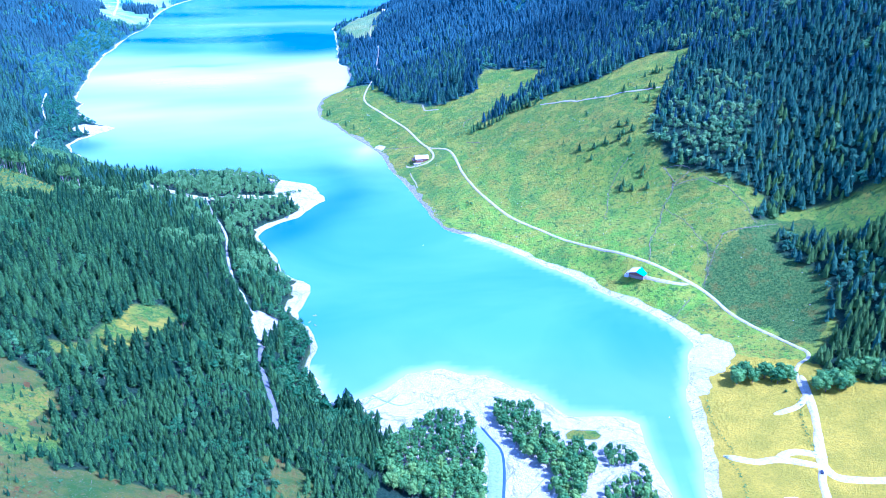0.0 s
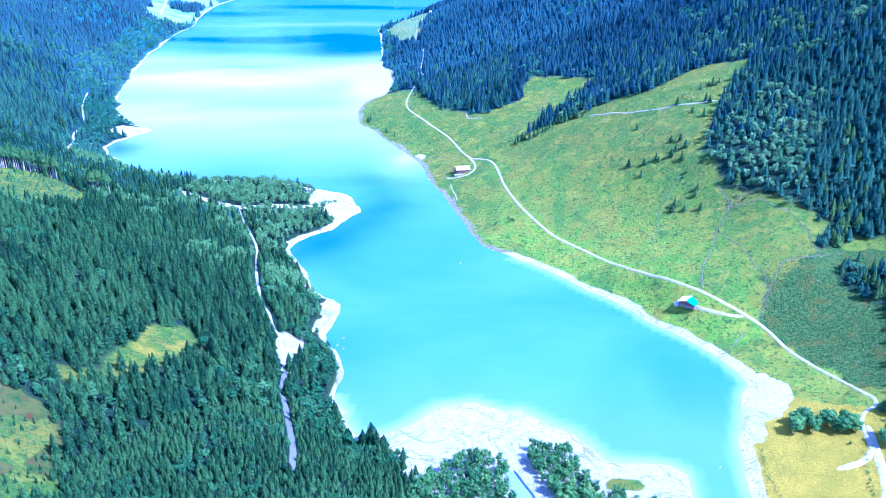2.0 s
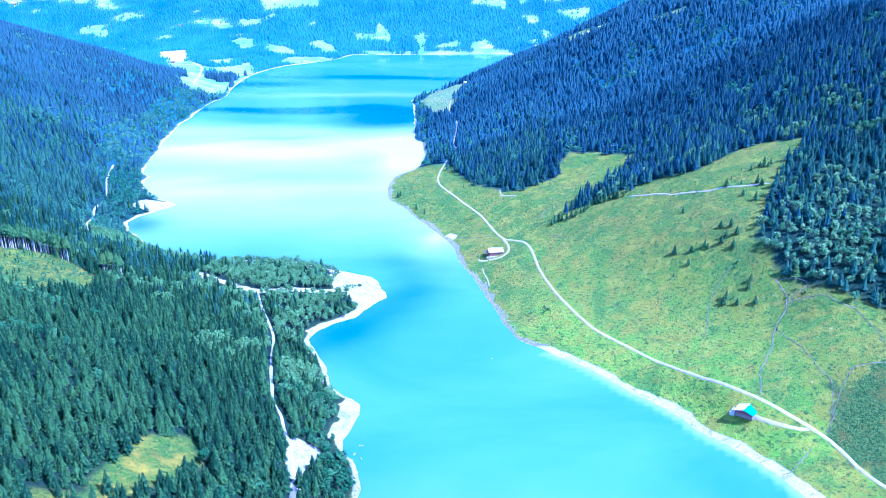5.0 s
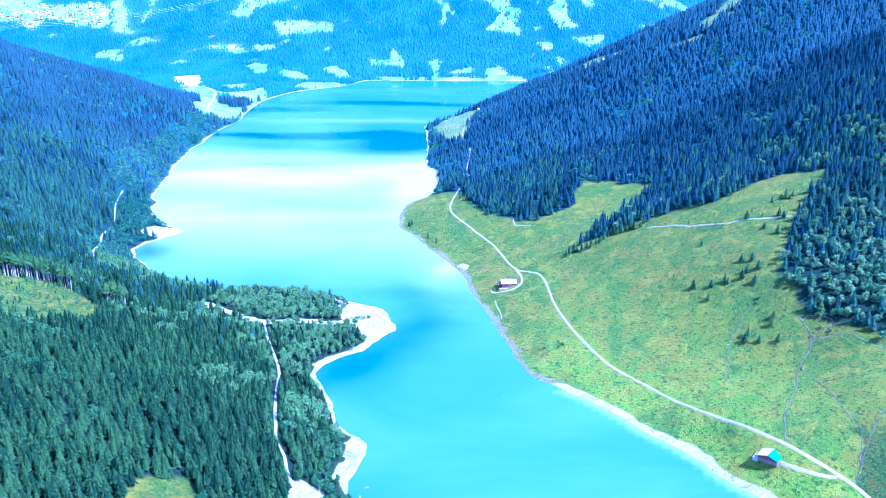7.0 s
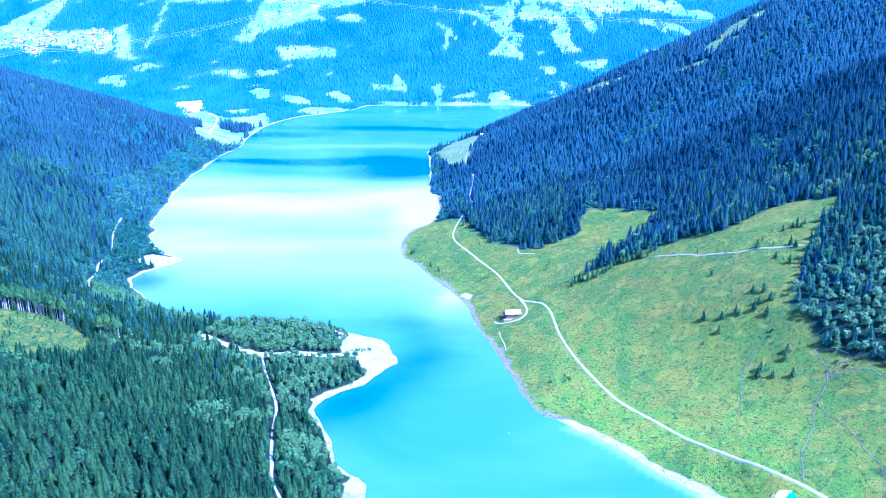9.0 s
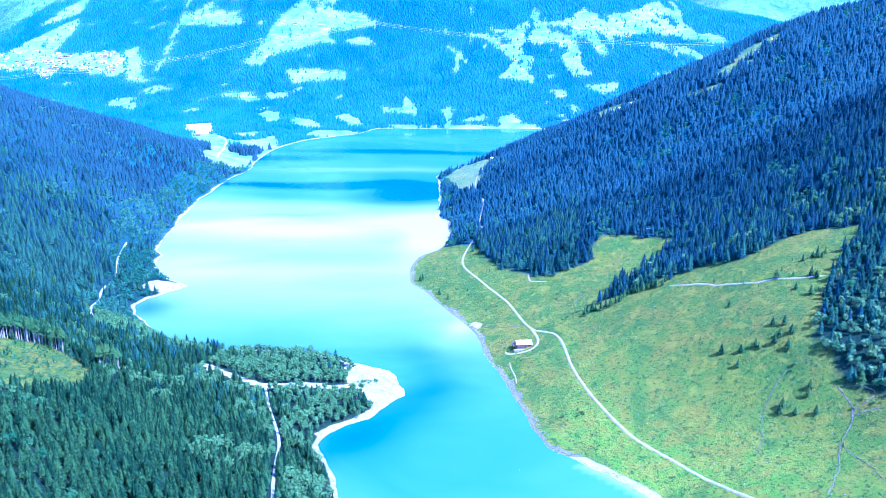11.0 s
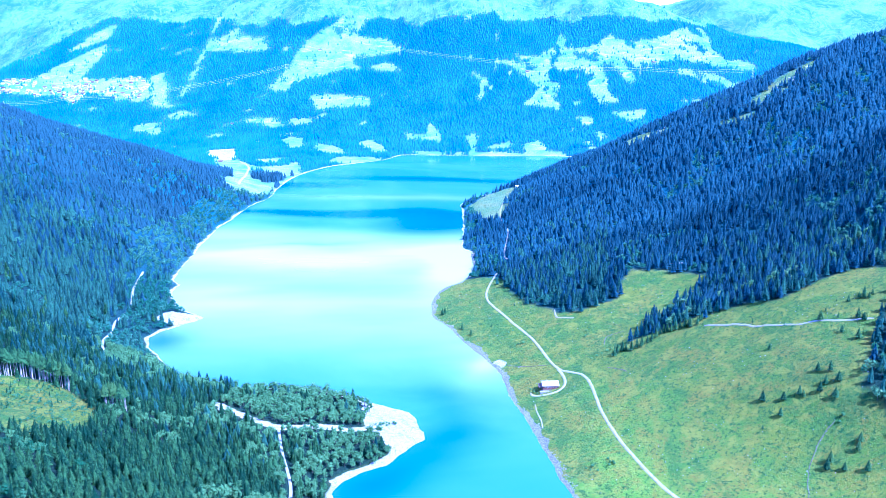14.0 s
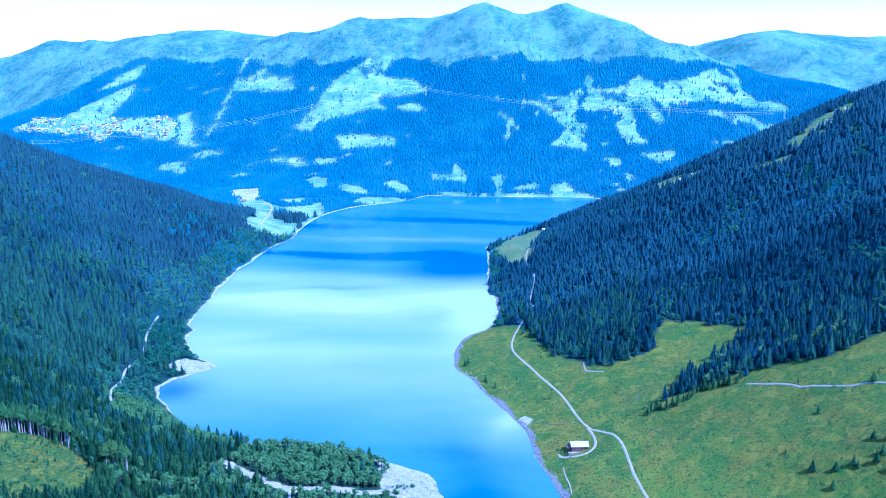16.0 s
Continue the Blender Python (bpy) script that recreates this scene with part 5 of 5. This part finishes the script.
for px, py in ((-6.5, -11.2), (-2.5, -11.4), (2.0, -11.0), (6.0, -11.3)):
    part("bench", *box(px - 0.9, px + 0.9, py - 0.4, py + 0.4, -0.1, 0.65), M_TIMBER, teal_barn, "dark timber bench")

shed = thing("shed", 246, 529, 2, "small shed with a pale roof in the hay meadow", "shed", sink=0.3)
part("wall", *gabled(9, 3.2, 2.6, 3.9), M_TIMBER, shed)
part("roof_slope", *slab(-3.9, 2.4, 0, 3.95, -5, 5, 0.2), M_ROOF_PALE, shed)
part("roof_slope", *slab(0, 3.95, 3.9, 2.4, -5, 5, 0.2), M_ROOF_PALE, shed)
part("door", *box(-1.2, 1.2, -3.3, -3.2, 0, 2.1), M_BROWN_ROOF, shed, "brown double door")


def chalet(x, y, turn, length, half, low, rise, wall, roof, label, name="house", group="village houses", category="house"):
    h = thing(name, x, y, turn, label, category, group, 0.6)
    part("plinth", *box(-length / 2 - 0.05, length / 2 + 0.05, -half - 0.05, half + 0.05, -3, low * 0.55), M_PLASTER, h)
    v, f = gabled(length, half, low, low + rise)
    part("wall", [(p[0], p[1], max(p[2], low * 0.55)) for p in v], f, wall, h)
    over = 1.2
    drop = rise / half * over
    part("roof_slope", *slab(-half - over, low - drop, 0, low + rise, -length / 2 - over, length / 2 + over, 0.3), roof, h)
    part("roof_slope", *slab(0, low + rise, half + over, low - drop, -length / 2 - over, length / 2 + over, 0.3), roof, h)
    for k in range(3):
        wx = -length / 2 + (k + 0.5) * length / 3
        part("window", *box(wx - 0.7, wx + 0.7, -half - 0.12, -half - 0.06, low * 0.3, low * 0.3 + 1.5), M_GLASS, h)
    part("balcony", *box(-length / 2 + 0.5, length / 2 - 0.5, -half - 1.1, -half - 0.06, low * 0.55, low * 0.55 + 0.9), M_TIMBER, h)
    return h


chalet(-232, 2601, 15, 13, 5, 4.5, 2.4, M_TIMBER, M_ROOF_PALE, "timber hut with a pale roof on the wooded spur", "hut", "mountain huts", "hut")
for hx, hy in ((-1275, 3031), (-1338, 4328), (-347, 4150), (-1695, 4368), (-1531, 3724), (189, 4227)):
    chalet(hx, hy, 20, 15, 6, 5, 3, M_TIMBER, M_BROWN_ROOF, "dark timber hut with a brown roof on a mountain pasture", "hut", "mountain huts", "hut")
r = random.Random(12)
prototypes = []
made = 0
while made < 175:
    hx, hy = r.uniform(-2880, -2010), r.uniform(3864, 4125)
    if not (inside(FIELD_VILLAGE, np.array([hx]), np.array([hy]))[0]) or float(fbm(np.array([hx]), np.array([hy]), 120, 2, 3)[0]) < -0.3:
        continue
    if len(prototypes) < 5:
        roof = (M_ROOF_PALE, M_GREY_ROOF, M_BROWN_ROOF, M_ROOF_PALE, M_GREY_ROOF)[len(prototypes)]
        wall = (M_PLASTER, M_PLASTER, M_TIMBER, M_PLASTER, M_PLASTER)[len(prototypes)]
        tone = "pale" if roof is M_ROOF_PALE else "grey" if roof is M_GREY_ROOF else "brown"
        prototypes.append(chalet(hx, hy, r.uniform(-30, 30), r.uniform(11, 17), r.uniform(4.5, 6), r.uniform(5.5, 8), r.uniform(2.2, 3.2), wall, roof,
                                 "%s alpine village house with a %s roof" % ("white" if wall is M_PLASTER else "timber", tone)))
    else:
        copy_thing(r.choice(prototypes), pose(hx, hy, float(height(hx, hy)) - 0.6, 0, 0, r.uniform(-40, 40)))
    made += 1

# ---------- power line over the far slope ----------
PYLONS = [(-2661, 3831), (-2366, 3864), (-1949, 3949), (-1444, 4151), (-949, 4310), (-287, 4152), (128, 4116), (580, 4119)]
TALL = 40.0


def beam(a, b, w):
    a, b = Vector(a), Vector(b)
    d = (b - a).normalized()
    s = d.cross(Vector((0, 0, 1)) if abs(d.z) < 0.9 else Vector((1, 0, 0))).normalized() * w
    t = d.cross(s).normalized() * w
    return [tuple(p + k) for p in (a, b) for k in (-s - t, s - t, s + t, -s + t)], BOX_FACES


M_STEEL = plain("galvanised_steel", (0.60, 0.62, 0.63), (0.72, 0.73, 0.74), 0.6, 0.55, 0.5, 0.2, relief=0.1)
for px, py in PYLONS:
    p = thing("pylon", px, py, 20, "grey steel lattice pylon on the far slope", "pylon", "power line pylons", 0.5)
    for sx, sy in ((-1, -1), (1, -1), (1, 1), (-1, 1)):
        part("leg", *beam((3.2 * sx, 3.2 * sy, 0), (0.4 * sx, 0.4 * sy, TALL), 0.18), M_STEEL, p)
    for k, h in enumerate((24, 31, 37)):
        part("crossarm", *beam((-7 + k, 0, h), (7 - k, 0, h), 0.25), M_STEEL, p)
    for k in range(4):
        w0, w1 = 3.2 - 0.7 * k, 3.2 - 0.7 * (k + 1)
        part("brace", *beam((-w0, -w0, 10 * k), (w1, -w1, 10 * k + 10), 0.1), M_STEEL, p)
for k, (off, h) in enumerate(((-7, 24), (7, 24), (-6, 31), (6, 31), (-5, 37), (5, 37))):
    pts = []
    for (ax, ay), (bx, by) in zip(PYLONS, PYLONS[1:]):
        za, zb = float(height(ax, ay)) + h, float(height(bx, by)) + h
        for i in range(12):
            u = i / 12
            pts.append((ax + (bx - ax) * u + 0.3 * off, ay + (by - ay) * u + off * 0.9, za + (zb - za) * u - 4 * 9 * u * (1 - u)))
    v, f = [], []
    for i, q in enumerate(pts):
        v += [(q[0], q[1], q[2] + 0.16), (q[0], q[1] - 0.14, q[2] - 0.08), (q[0], q[1] + 0.14, q[2] - 0.08)]
        if i:
            o = 3 * i
            f += [(o - 3 + a, o - 3 + (a + 1) % 3, o + (a + 1) % 3, o + a) for a in range(3)]
    cable = mesh_object("power_cable", v, f, M_STEEL)
    tagged(cable, "long sagging steel power cable between the pylons", "cable", "power cables")

# ---------- single trees ----------
TREE_MESHES = {}


def tree_mesh(kind, k):
    """Trunk and crown meshes of one model."""
    if (kind, k) not in TREE_MESHES:
        v, f, bark, young = {"spruce": SPRUCE_NEAR, "tall": SPRUCE_TALL, "broad": BROAD_NEAR}[kind][k]
        pair = []
        for name, fs, m in (("trunk", f[:bark], M_PALE_BARK if kind == "tall" else M_BARK), ("crown", f[bark:], M_LEAVES if kind == "broad" else M_SPRUCE)):
            used = np.unique(fs)
            back = np.zeros(len(v), int)
            back[used] = np.arange(len(used))
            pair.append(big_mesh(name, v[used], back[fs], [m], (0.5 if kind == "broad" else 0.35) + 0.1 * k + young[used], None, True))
        TREE_MESHES[kind, k] = pair
    return TREE_MESHES[kind, k]


def tree(kind, x, y, tall, spread, rng, name, label, category, group):
    k = rng.randrange(6)
    t = thing(name, x, y, rng.uniform(0, 360), label, category, group, 0.1)
    t.scale = (tall * spread, tall * spread, tall)
    for n, me in zip(("trunk", "crown"), tree_mesh(kind, k)):
        ob = new(n, me)
        ob.parent = t


SPRUCE_TALL = [conifer(random.Random(40 + k), 6, 6, True, 0.60, 0.021) for k in range(6)]
r = random.Random(3)
PASTURE_SPRUCES = [(176, 1233), (210, 1162), (220, 1155), (224, 1138), (213, 1141), (207, 1135), (193, 1138), (190, 1142), (218, 1121), (176, 1144), (158, 1154), (171, 1127), (230, 1071), (227, 1064), (200, 1057), (204, 1063), (213, 1050), (230, 1042),
                   (273, 1274), (277, 1270), (281, 1267), (286, 1273), (279, 1278), (263, 1235), (267, 1228), (262, 1273), (230, 1253), (255, 1198), (244, 1218), (12.6, 1543), (-193, 1495), (-210, 1519), (-252, 1583), (-249, 1590)]
for x, y in PASTURE_SPRUCES:
    tree("spruce", x, y, r.uniform(7, 12) if y < 1400 else r.uniform(9, 13), r.uniform(1.25, 1.7), r, "spruce_tree", "dark spruce standing alone on the pasture", "spruce", "spruces on the pasture")
YOUNG_SPRUCES = [(-224, 1550), (-225, 1687), (-214, 1621), (-178, 1534), (-165, 1511), (-137, 1572), (-181, 1701), (242, 993), (200, 1012), (246, 1246), (238, 1267), (210, 1250), (196, 1267), (168, 1302), (252, 1281), (154, 1120), (140, 1190)]
for x, y in YOUNG_SPRUCES:
    tree("spruce", x, y, r.uniform(3.5, 6), r.uniform(1.1, 1.4), r, "young_spruce", "small young spruce on the grassy slope", "spruce", "young spruces on the pasture")
SPRUCE_ROW = curve([(11.2, 1347), (21, 1352), (48, 1351), (73, 1365), (105, 1355), (123, 1365)], 4.2)
for x, y in SPRUCE_ROW:
    tree("spruce", x + r.uniform(-2, 2), y + r.uniform(-3, 3), r.uniform(9, 15), r.uniform(1.0, 1.3), r, "spruce_tree", "dark spruce in a row along the gully", "spruce", "spruces along the gully")
for line, n in (([(-642, 1030), (-621, 1060), (-597, 1080), (-568, 1084)], 62), ([(-512, 1059), (-505, 1065), (-495, 1067)], 16)):
    c = curve(line, 1.0)
    for k in range(n):
        x, y = c[int(k * (len(c) - 1) / (n - 1))]
        tree("tall", x + r.uniform(-1, 1), y + r.uniform(-9, -1), r.uniform(27, 33), r.uniform(0.7, 0.95), r, "tall_spruce", "tall spruce with a bare pale trunk at the felling edge", "spruce", "bare-trunked spruces at the clearing")
DELTA_WOOD_WEST = [(-34, 623), (-15.4, 641), (0, 638), (11.2, 617), (16.8, 587), (18.2, 524), (16.8, 483), (-42, 483), (-63, 546), (-63, 567), (-55, 596)]
DELTA_WOOD_MIDDLE = [(25, 647), (39, 654), (62, 643), (73, 622), (77, 596), (94, 601), (109, 584), (108, 563), (98, 554), (92, 526), (84, 490), (63, 490), (69, 550), (73, 560), (55, 575), (38, 610)]
DELTA_WOOD_EAST = [(112, 581), (123, 595), (139, 584), (139, 570), (120, 564)]
DELTA_WOOD_SOUTH = [(109, 540), (133, 553), (146, 567), (148, 529), (151, 490), (101, 490)]
alders = []
for poly, step, size in ((DELTA_WOOD_WEST, 5.6, 12), (DELTA_WOOD_MIDDLE, 5.2, 11.5), (DELTA_WOOD_EAST, 5.0, 9), (DELTA_WOOD_SOUTH, 5.2, 9)):
    q = np.array(poly)
    for gx in np.arange(q[:, 0].min(), q[:, 0].max(), step):
        for gy in np.arange(max(515, q[:, 1].min()), q[:, 1].max(), step):
            x, y = gx + r.uniform(-2, 2), gy + r.uniform(-2, 2)
            if inside(poly, np.array([x]), np.array([y]))[0]:
                alders.append((x, y, r.uniform(0.6, 1.3) * size, r.uniform(0.85, 1.15)))
alders.sort(key=lambda a: a[1] + 0.6 * abs(a[0] - 60))
for x, y, tall, spread in alders[:280]:
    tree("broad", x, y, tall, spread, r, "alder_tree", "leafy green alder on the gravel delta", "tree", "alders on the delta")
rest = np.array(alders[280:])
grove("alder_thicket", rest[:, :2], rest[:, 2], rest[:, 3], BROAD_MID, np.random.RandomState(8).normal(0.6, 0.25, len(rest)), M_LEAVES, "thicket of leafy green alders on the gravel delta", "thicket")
for x0, x1, y0, y1, n in ((247, 268, 684, 699, 11), (272, 295, 680, 699, 12), (309, 367, 661, 680, 26)):
    for k in range(n):
        tree("broad", r.uniform(x0, x1), r.uniform(y0, y1), r.uniform(12, 17), r.uniform(1.1, 1.5), r, "ash_tree", "leafy round-crowned tree beside the hay meadow", "tree", "trees beside the hay meadow")
for x, y in ((-122, 1431), (-117, 1441), (-111, 1442), (-130, 1484), (-44, 1368), (8, 1115), (12, 1111), (6, 1120), (-16, 1108), (-9, 1111), (-4, 1102), (-89, 1303), (-84, 1294), (-79, 1288), (-73, 1281), (-24, 1440), (-21, 1447), (47, 1228), (-15, 1355), (-9, 1358), (-3, 1362), (4, 1366), (9, 1368), (18, 1370), (286, 668), (-122, 1438), (-118, 1442), (-25, 1425), (7, 1109), (11.2, 1114), (-11.2, 1105), (-136, 1481), (-255, 1178), (-251, 1182), (-247, 1180), (-244, 1184), (-240, 1180), (-236, 1185), (-233, 1182), (-250, 1176), (-242, 1177), (217, 1096), (221, 1100), (260, 1033), (269, 1039), (276, 1030)):
    tree("broad", x, y, r.uniform(2.6, 4.0), r.uniform(1.5, 2.0), r, "shrub", "low leafy green shrub", "shrub", "shrubs")

# ---------- stones, wood and small growth ----------
def pebble(rng):
    bm = bmesh.new()
    bmesh.ops.create_icosphere(bm, subdivisions=1, radius=1.0)
    v = np.array([tuple(p.co * rng.uniform(0.65, 1.2)) for p in bm.verts])
    f = np.array([[p.index for p in q.verts] for q in bm.faces])
    bm.free()
    v[:, 2] *= 0.7
    return v, f, 0, np.zeros(len(v))


STONES = [pebble(random.Random(90 + k)) for k in range(5)]


def strew(name, label, x, y, size, models, leaf, seed, spread=(0.8, 1.2)):
    p = np.column_stack((x, y))
    q = np.random.RandomState(seed)
    return grove(name, p, size, q.uniform(*spread, len(p)), models, np.clip(q.normal(0.5, 0.25, len(p)), 0, 1), leaf, label, name)


q = np.random.RandomState(5)
x, y, _ = scatter(-322, 56, 1036, 2000, 2.6, 50)
sd = sample(GSD, x, y)
s = (sd > -1.2) & (sd < 7.0 + 6 * fbm(x, y, 40, 2, 14)) & (x > np.maximum(-322, -70 - 0.45 * (y - 1036))) & (q.rand(len(x)) < 0.5)
strew("boulders", "grey boulders heaped along the rocky lake bank", x[s], y[s], q.uniform(0.35, 1.3, s.sum()), STONES, M_STONE, 1)
x, y, _ = scatter(-252, 364, 756, 1792, 6.4, 51)
m = covers(x, y, height(x, y), sample(GSD, x, y))
s = m["meadow"] & (fbm(x, y, 40, 3, 61) > 0.05) & (m["road"] > 4) & (q.rand(len(x)) < 0.3)
strew("pasture_stones", "small pale stones scattered over the pasture", x[s], y[s], q.uniform(0.25, 0.7, s.sum()), STONES, M_PALE_STONE, 2)
s = m["meadow"] & (fbm(x, y, 55, 3, 64) > -0.1) & (m["road"] > 4) & (q.rand(len(x)) < 0.6)
strew("heather", "low dark green tufts and dwarf shrubs on the pasture", x[s], y[s], q.uniform(0.5, 1.5, s.sum()), BROAD_SMALL, M_FERN, 3, (1.4, 2.4))
x, y, _ = scatter(190, 470, 2090, 2400, 7, 55)
s = inside(SCREE_RUN, x, y) & (q.rand(len(x)) < 0.25)
strew("crags", "pale weathered rock outcrops breaking the forest slope", x[s], y[s], q.uniform(1.5, 4.0, s.sum()), STONES, M_PALE_STONE, 10)
x, y, _ = scatter(60, 700, 1450, 2500, 26, 56)
s = (fbm(x, y, 120, 3, 37) > 0.42) & (sample(GSD, x, y) > 60) & (x < 0.5 * y)
strew("slope_rocks", "scattered pale rocks among the trees of the slope", x[s], y[s], q.uniform(2.5, 6.0, s.sum()), STONES, M_PALE_STONE, 11)
bx, by = [], []
for line in (BROOK_A, BROOK_B, BROOK_C, BROOK_D, BROOK_E, BROOK_F, UPPER_TRACK):
    c = curve(line, 1.5)
    k = c + q.normal(0, 1.4, (len(c), 2))
    bx, by = np.append(bx, k[:, 0]), np.append(by, k[:, 1])
strew("brook_stones", "pale stones along the dry brook beds", bx, by, q.uniform(0.2, 0.55, len(bx)), STONES, M_STONE, 12)
s = q.rand(len(bx)) < 0.8
strew("brook_tufts", "dark green tufts and rushes lining the brook beds", bx[s] + q.normal(0, 1.5, s.sum()), by[s] + q.normal(0, 1.5, s.sum()), q.uniform(0.5, 1.4, s.sum()), BROAD_SMALL, M_FERN, 13, (1.4, 2.4))
x, y, _ = scatter(250, 372, 735, 1070, 2.3, 53)
FERN_BANK = [(256, 1062), (262, 1020), (300, 1000), (322, 950), (312, 905), (350, 905), (362, 965), (330, 1020), (275, 1060)]
s = (inside(FERN_SLOPE, x + 10 * fbm(x, y, 30, 2, 5), y) | inside(FERN_BANK, x, y + 8 * fbm(x, y, 30, 2, 6))) & (fbm(x, y, 16, 3, 8) > -0.1) & (np.random.RandomState(77).rand(len(x)) < 0.6)
strew("ferns", "dense dark green ferns on the lower slope", x[s], y[s], q.uniform(0.6, 1.5, s.sum()), BROAD_SMALL, M_FERN, 7, (1.5, 2.4))
x, y, _ = scatter(-658, -84, 357, 1106, 5.0, 52)
m = covers(x, y, height(x, y), sample(GSD, x, y))
s = (m["brush"] | m["glade"]) & (fbm(x, y, 26, 3, 68) > np.where(y > 880, -0.3, 0.05)) & (q.rand(len(x)) < np.where(y > 880, 0.75, 0.3))
strew("clearing_scrub", "green scrub and saplings growing in the felled clearings", x[s], y[s], q.uniform(1.0, 4.0, s.sum()) * np.where(y[s] > 880, 1.5, 1.0), BROAD_SMALL, M_LEAVES_GREEN, 4, (1.2, 1.8))
s = m["brush"] & (fbm(x, y, 30, 3, 69) > 0.1) & (q.rand(len(x)) < 0.35)
strew("saplings", "young spruce saplings at the forest edge", x[s], y[s], q.uniform(2, 6, s.sum()), SPRUCE_MID, M_SPRUCE, 5)
LOGS = [(np.array(v), np.array([t for a, b, c, d in f for t in ((a, b, c), (a, c, d))]), 0, np.zeros(len(v))) for v, f in (beam((-1, 0, 0.1), (1, 0.1, 0.15), 0.06), beam((-0.8, 0.2, 0.1), (0.9, -0.2, 0.12), 0.05))]
s = m["brush"] & (fbm(x, y, 24, 3, 70) > 0.12) & (q.rand(len(x)) < 0.6)
strew("felled_wood", "bleached branches and logs left on the clearing", x[s], y[s], q.uniform(0.6, 1.7, s.sum()), LOGS, M_LOG, 6)


HEDGES = [[(293, 655), (285, 618), (281, 582)], [(212, 582), (217, 556), (214, 532)], [(216, 664), (213, 630), (219, 588)]]
hx, hy = [], []
for line in HEDGES:
    c = curve(line, 1.6)
    hx += list(c[:, 0] + q.uniform(-1.5, 1.5, len(c)))
    hy += list(c[:, 1] + q.uniform(-1.5, 1.5, len(c)))
hx, hy = np.array(hx), np.array(hy)
strew("hedge", "low green hedge bordering the hay meadow", hx, hy, q.uniform(0.8, 2.6, len(hx)), BROAD_SMALL, M_LEAVES, 8, (1.3, 2.0))
x, y, _ = scatter(170, 240, 470, 780, 2.4, 54)
sd = sample(GSD, x, y)
s = (sd > -1) & (sd < 9) & (x > 180) & (q.rand(len(x)) < 0.25)
strew("shore_stones", "grey stones edging the gravel lake shore", x[s], y[s], q.uniform(0.3, 1.0, s.sum()), STONES, M_STONE, 9)


def driftwood(x, y, turn, size, label, z=None):
    d = thing("driftwood", x, y, turn, label, "driftwood", "driftwood", 0.0, z)
    part("trunk", *beam((-size, 0, 0.3), (size, 0.2, 0.5), 0.22), M_PALE_BARK, d)
    for k in range(4):
        part("branch", *beam((-size + 0.5 * size * k, 0, 0.35), (-size + 0.5 * size * k + 0.6, (-1) ** k * size * 0.6, 1.0 + 0.3 * k), 0.1), M_PALE_BARK, d)


for k, (x, y) in enumerate(((2.8, 662), (99, 627), (66, 671), (-63, 658), (-42, 672), (28, 672), (126, 616), (146, 616))):
    driftwood(x, y, 40 * k, 2.2, "bleached driftwood log lying on the gravel delta")
for k, (x, y) in enumerate(((-155, 818), (-158, 804), (-151, 798))):
    driftwood(x, y, 70 * k, 2.0 - 0.4 * k, "bleached tree stump standing in the shallow water", -0.15)
for x, y in ((-49, 1002), (179, 640)):
    b = thing("buoy", x, y, 0, "small white buoy floating on the lake", "buoy", "buoys", z=-0.3)
    v, f, _, _ = pebble(random.Random(1))
    part("float", v * 0.8, f, M_PLASTER, b)
    part("post", *box(-0.08, 0.08, -0.08, 0.08, 0.3, 1.4), M_STEEL, b)

ribbon("stream", [(11.2, 623), (19.6, 605), (27, 588), (28, 564), (26, 524), (24, 476)], 12.0, M_STREAM, "shallow blue-grey stream braiding through the delta", 0.16, "stream")
# the bank's shadow along the stream's edge, painted as a dark strip
ribbon("stream_channel", [(17, 622), (25, 606), (33, 589), (34.5, 564), (32.5, 524), (30.5, 476)], 2.2, M_BANK_SHADOW, "dark narrow strip painted as the bank's shadow on the stream bed", 0.3, "stream")
for k, line in enumerate(([(-104, 647), (-87, 652), (-78, 664), (-67, 664)], [(-92, 637), (-77, 647), (-66, 655), (-56, 669)], [(-81, 672), (-67, 658), (-53, 652), (-39, 658)])):
    ribbon("stream_arm", line, 1.5, M_STREAM, "thin arm of the stream crossing the gravel", 0.2, "stream")

# ---------- parked car on the track crossing ----------
M_CAR = plain("dark_car_paint", (0.02, 0.025, 0.035), (0.03, 0.035, 0.05), 0.5, 0.25, 0.5, relief=0.0)
M_TYRE = plain("tyre_rubber", (0.015, 0.015, 0.015), (0.03, 0.03, 0.03), 2.0, 0.9, 0.2)
car = thing("car", 279, 561, 75, "dark parked car on the pale gravel crossing", "car", sink=-0.4)
side = [(-2.2, 0.35), (2.2, 0.35), (2.25, 0.85), (1.3, 1.0), (0.7, 1.5), (-1.4, 1.52), (-2.1, 1.0)]
part("body", [(x, -0.88, z) for x, z in side] + [(x, 0.88, z) for x, z in side], [tuple(range(7)), tuple(range(13, 6, -1))] + [(k, k + 7, (k + 1) % 7 + 7, (k + 1) % 7) for k in range(7)], M_CAR, car)
part("window", *box(-1.3, 0.75, -0.9, 0.9, 1.02, 1.42), M_GLASS, car)
for wx, wy in ((-1.35, -0.85), (1.35, -0.85), (-1.35, 0.85), (1.35, 0.85)):
    ring = [(wx + 0.34 * math.cos(k * 0.628), wy + s, 0.34 + 0.34 * math.sin(k * 0.628)) for s in (-0.11, 0.11) for k in range(10)]
    part("wheel", ring, [tuple(range(10)), tuple(range(19, 9, -1))] + [(k, k + 10, (k + 1) % 10 + 10, (k + 1) % 10) for k in range(10)], M_TYRE, car)
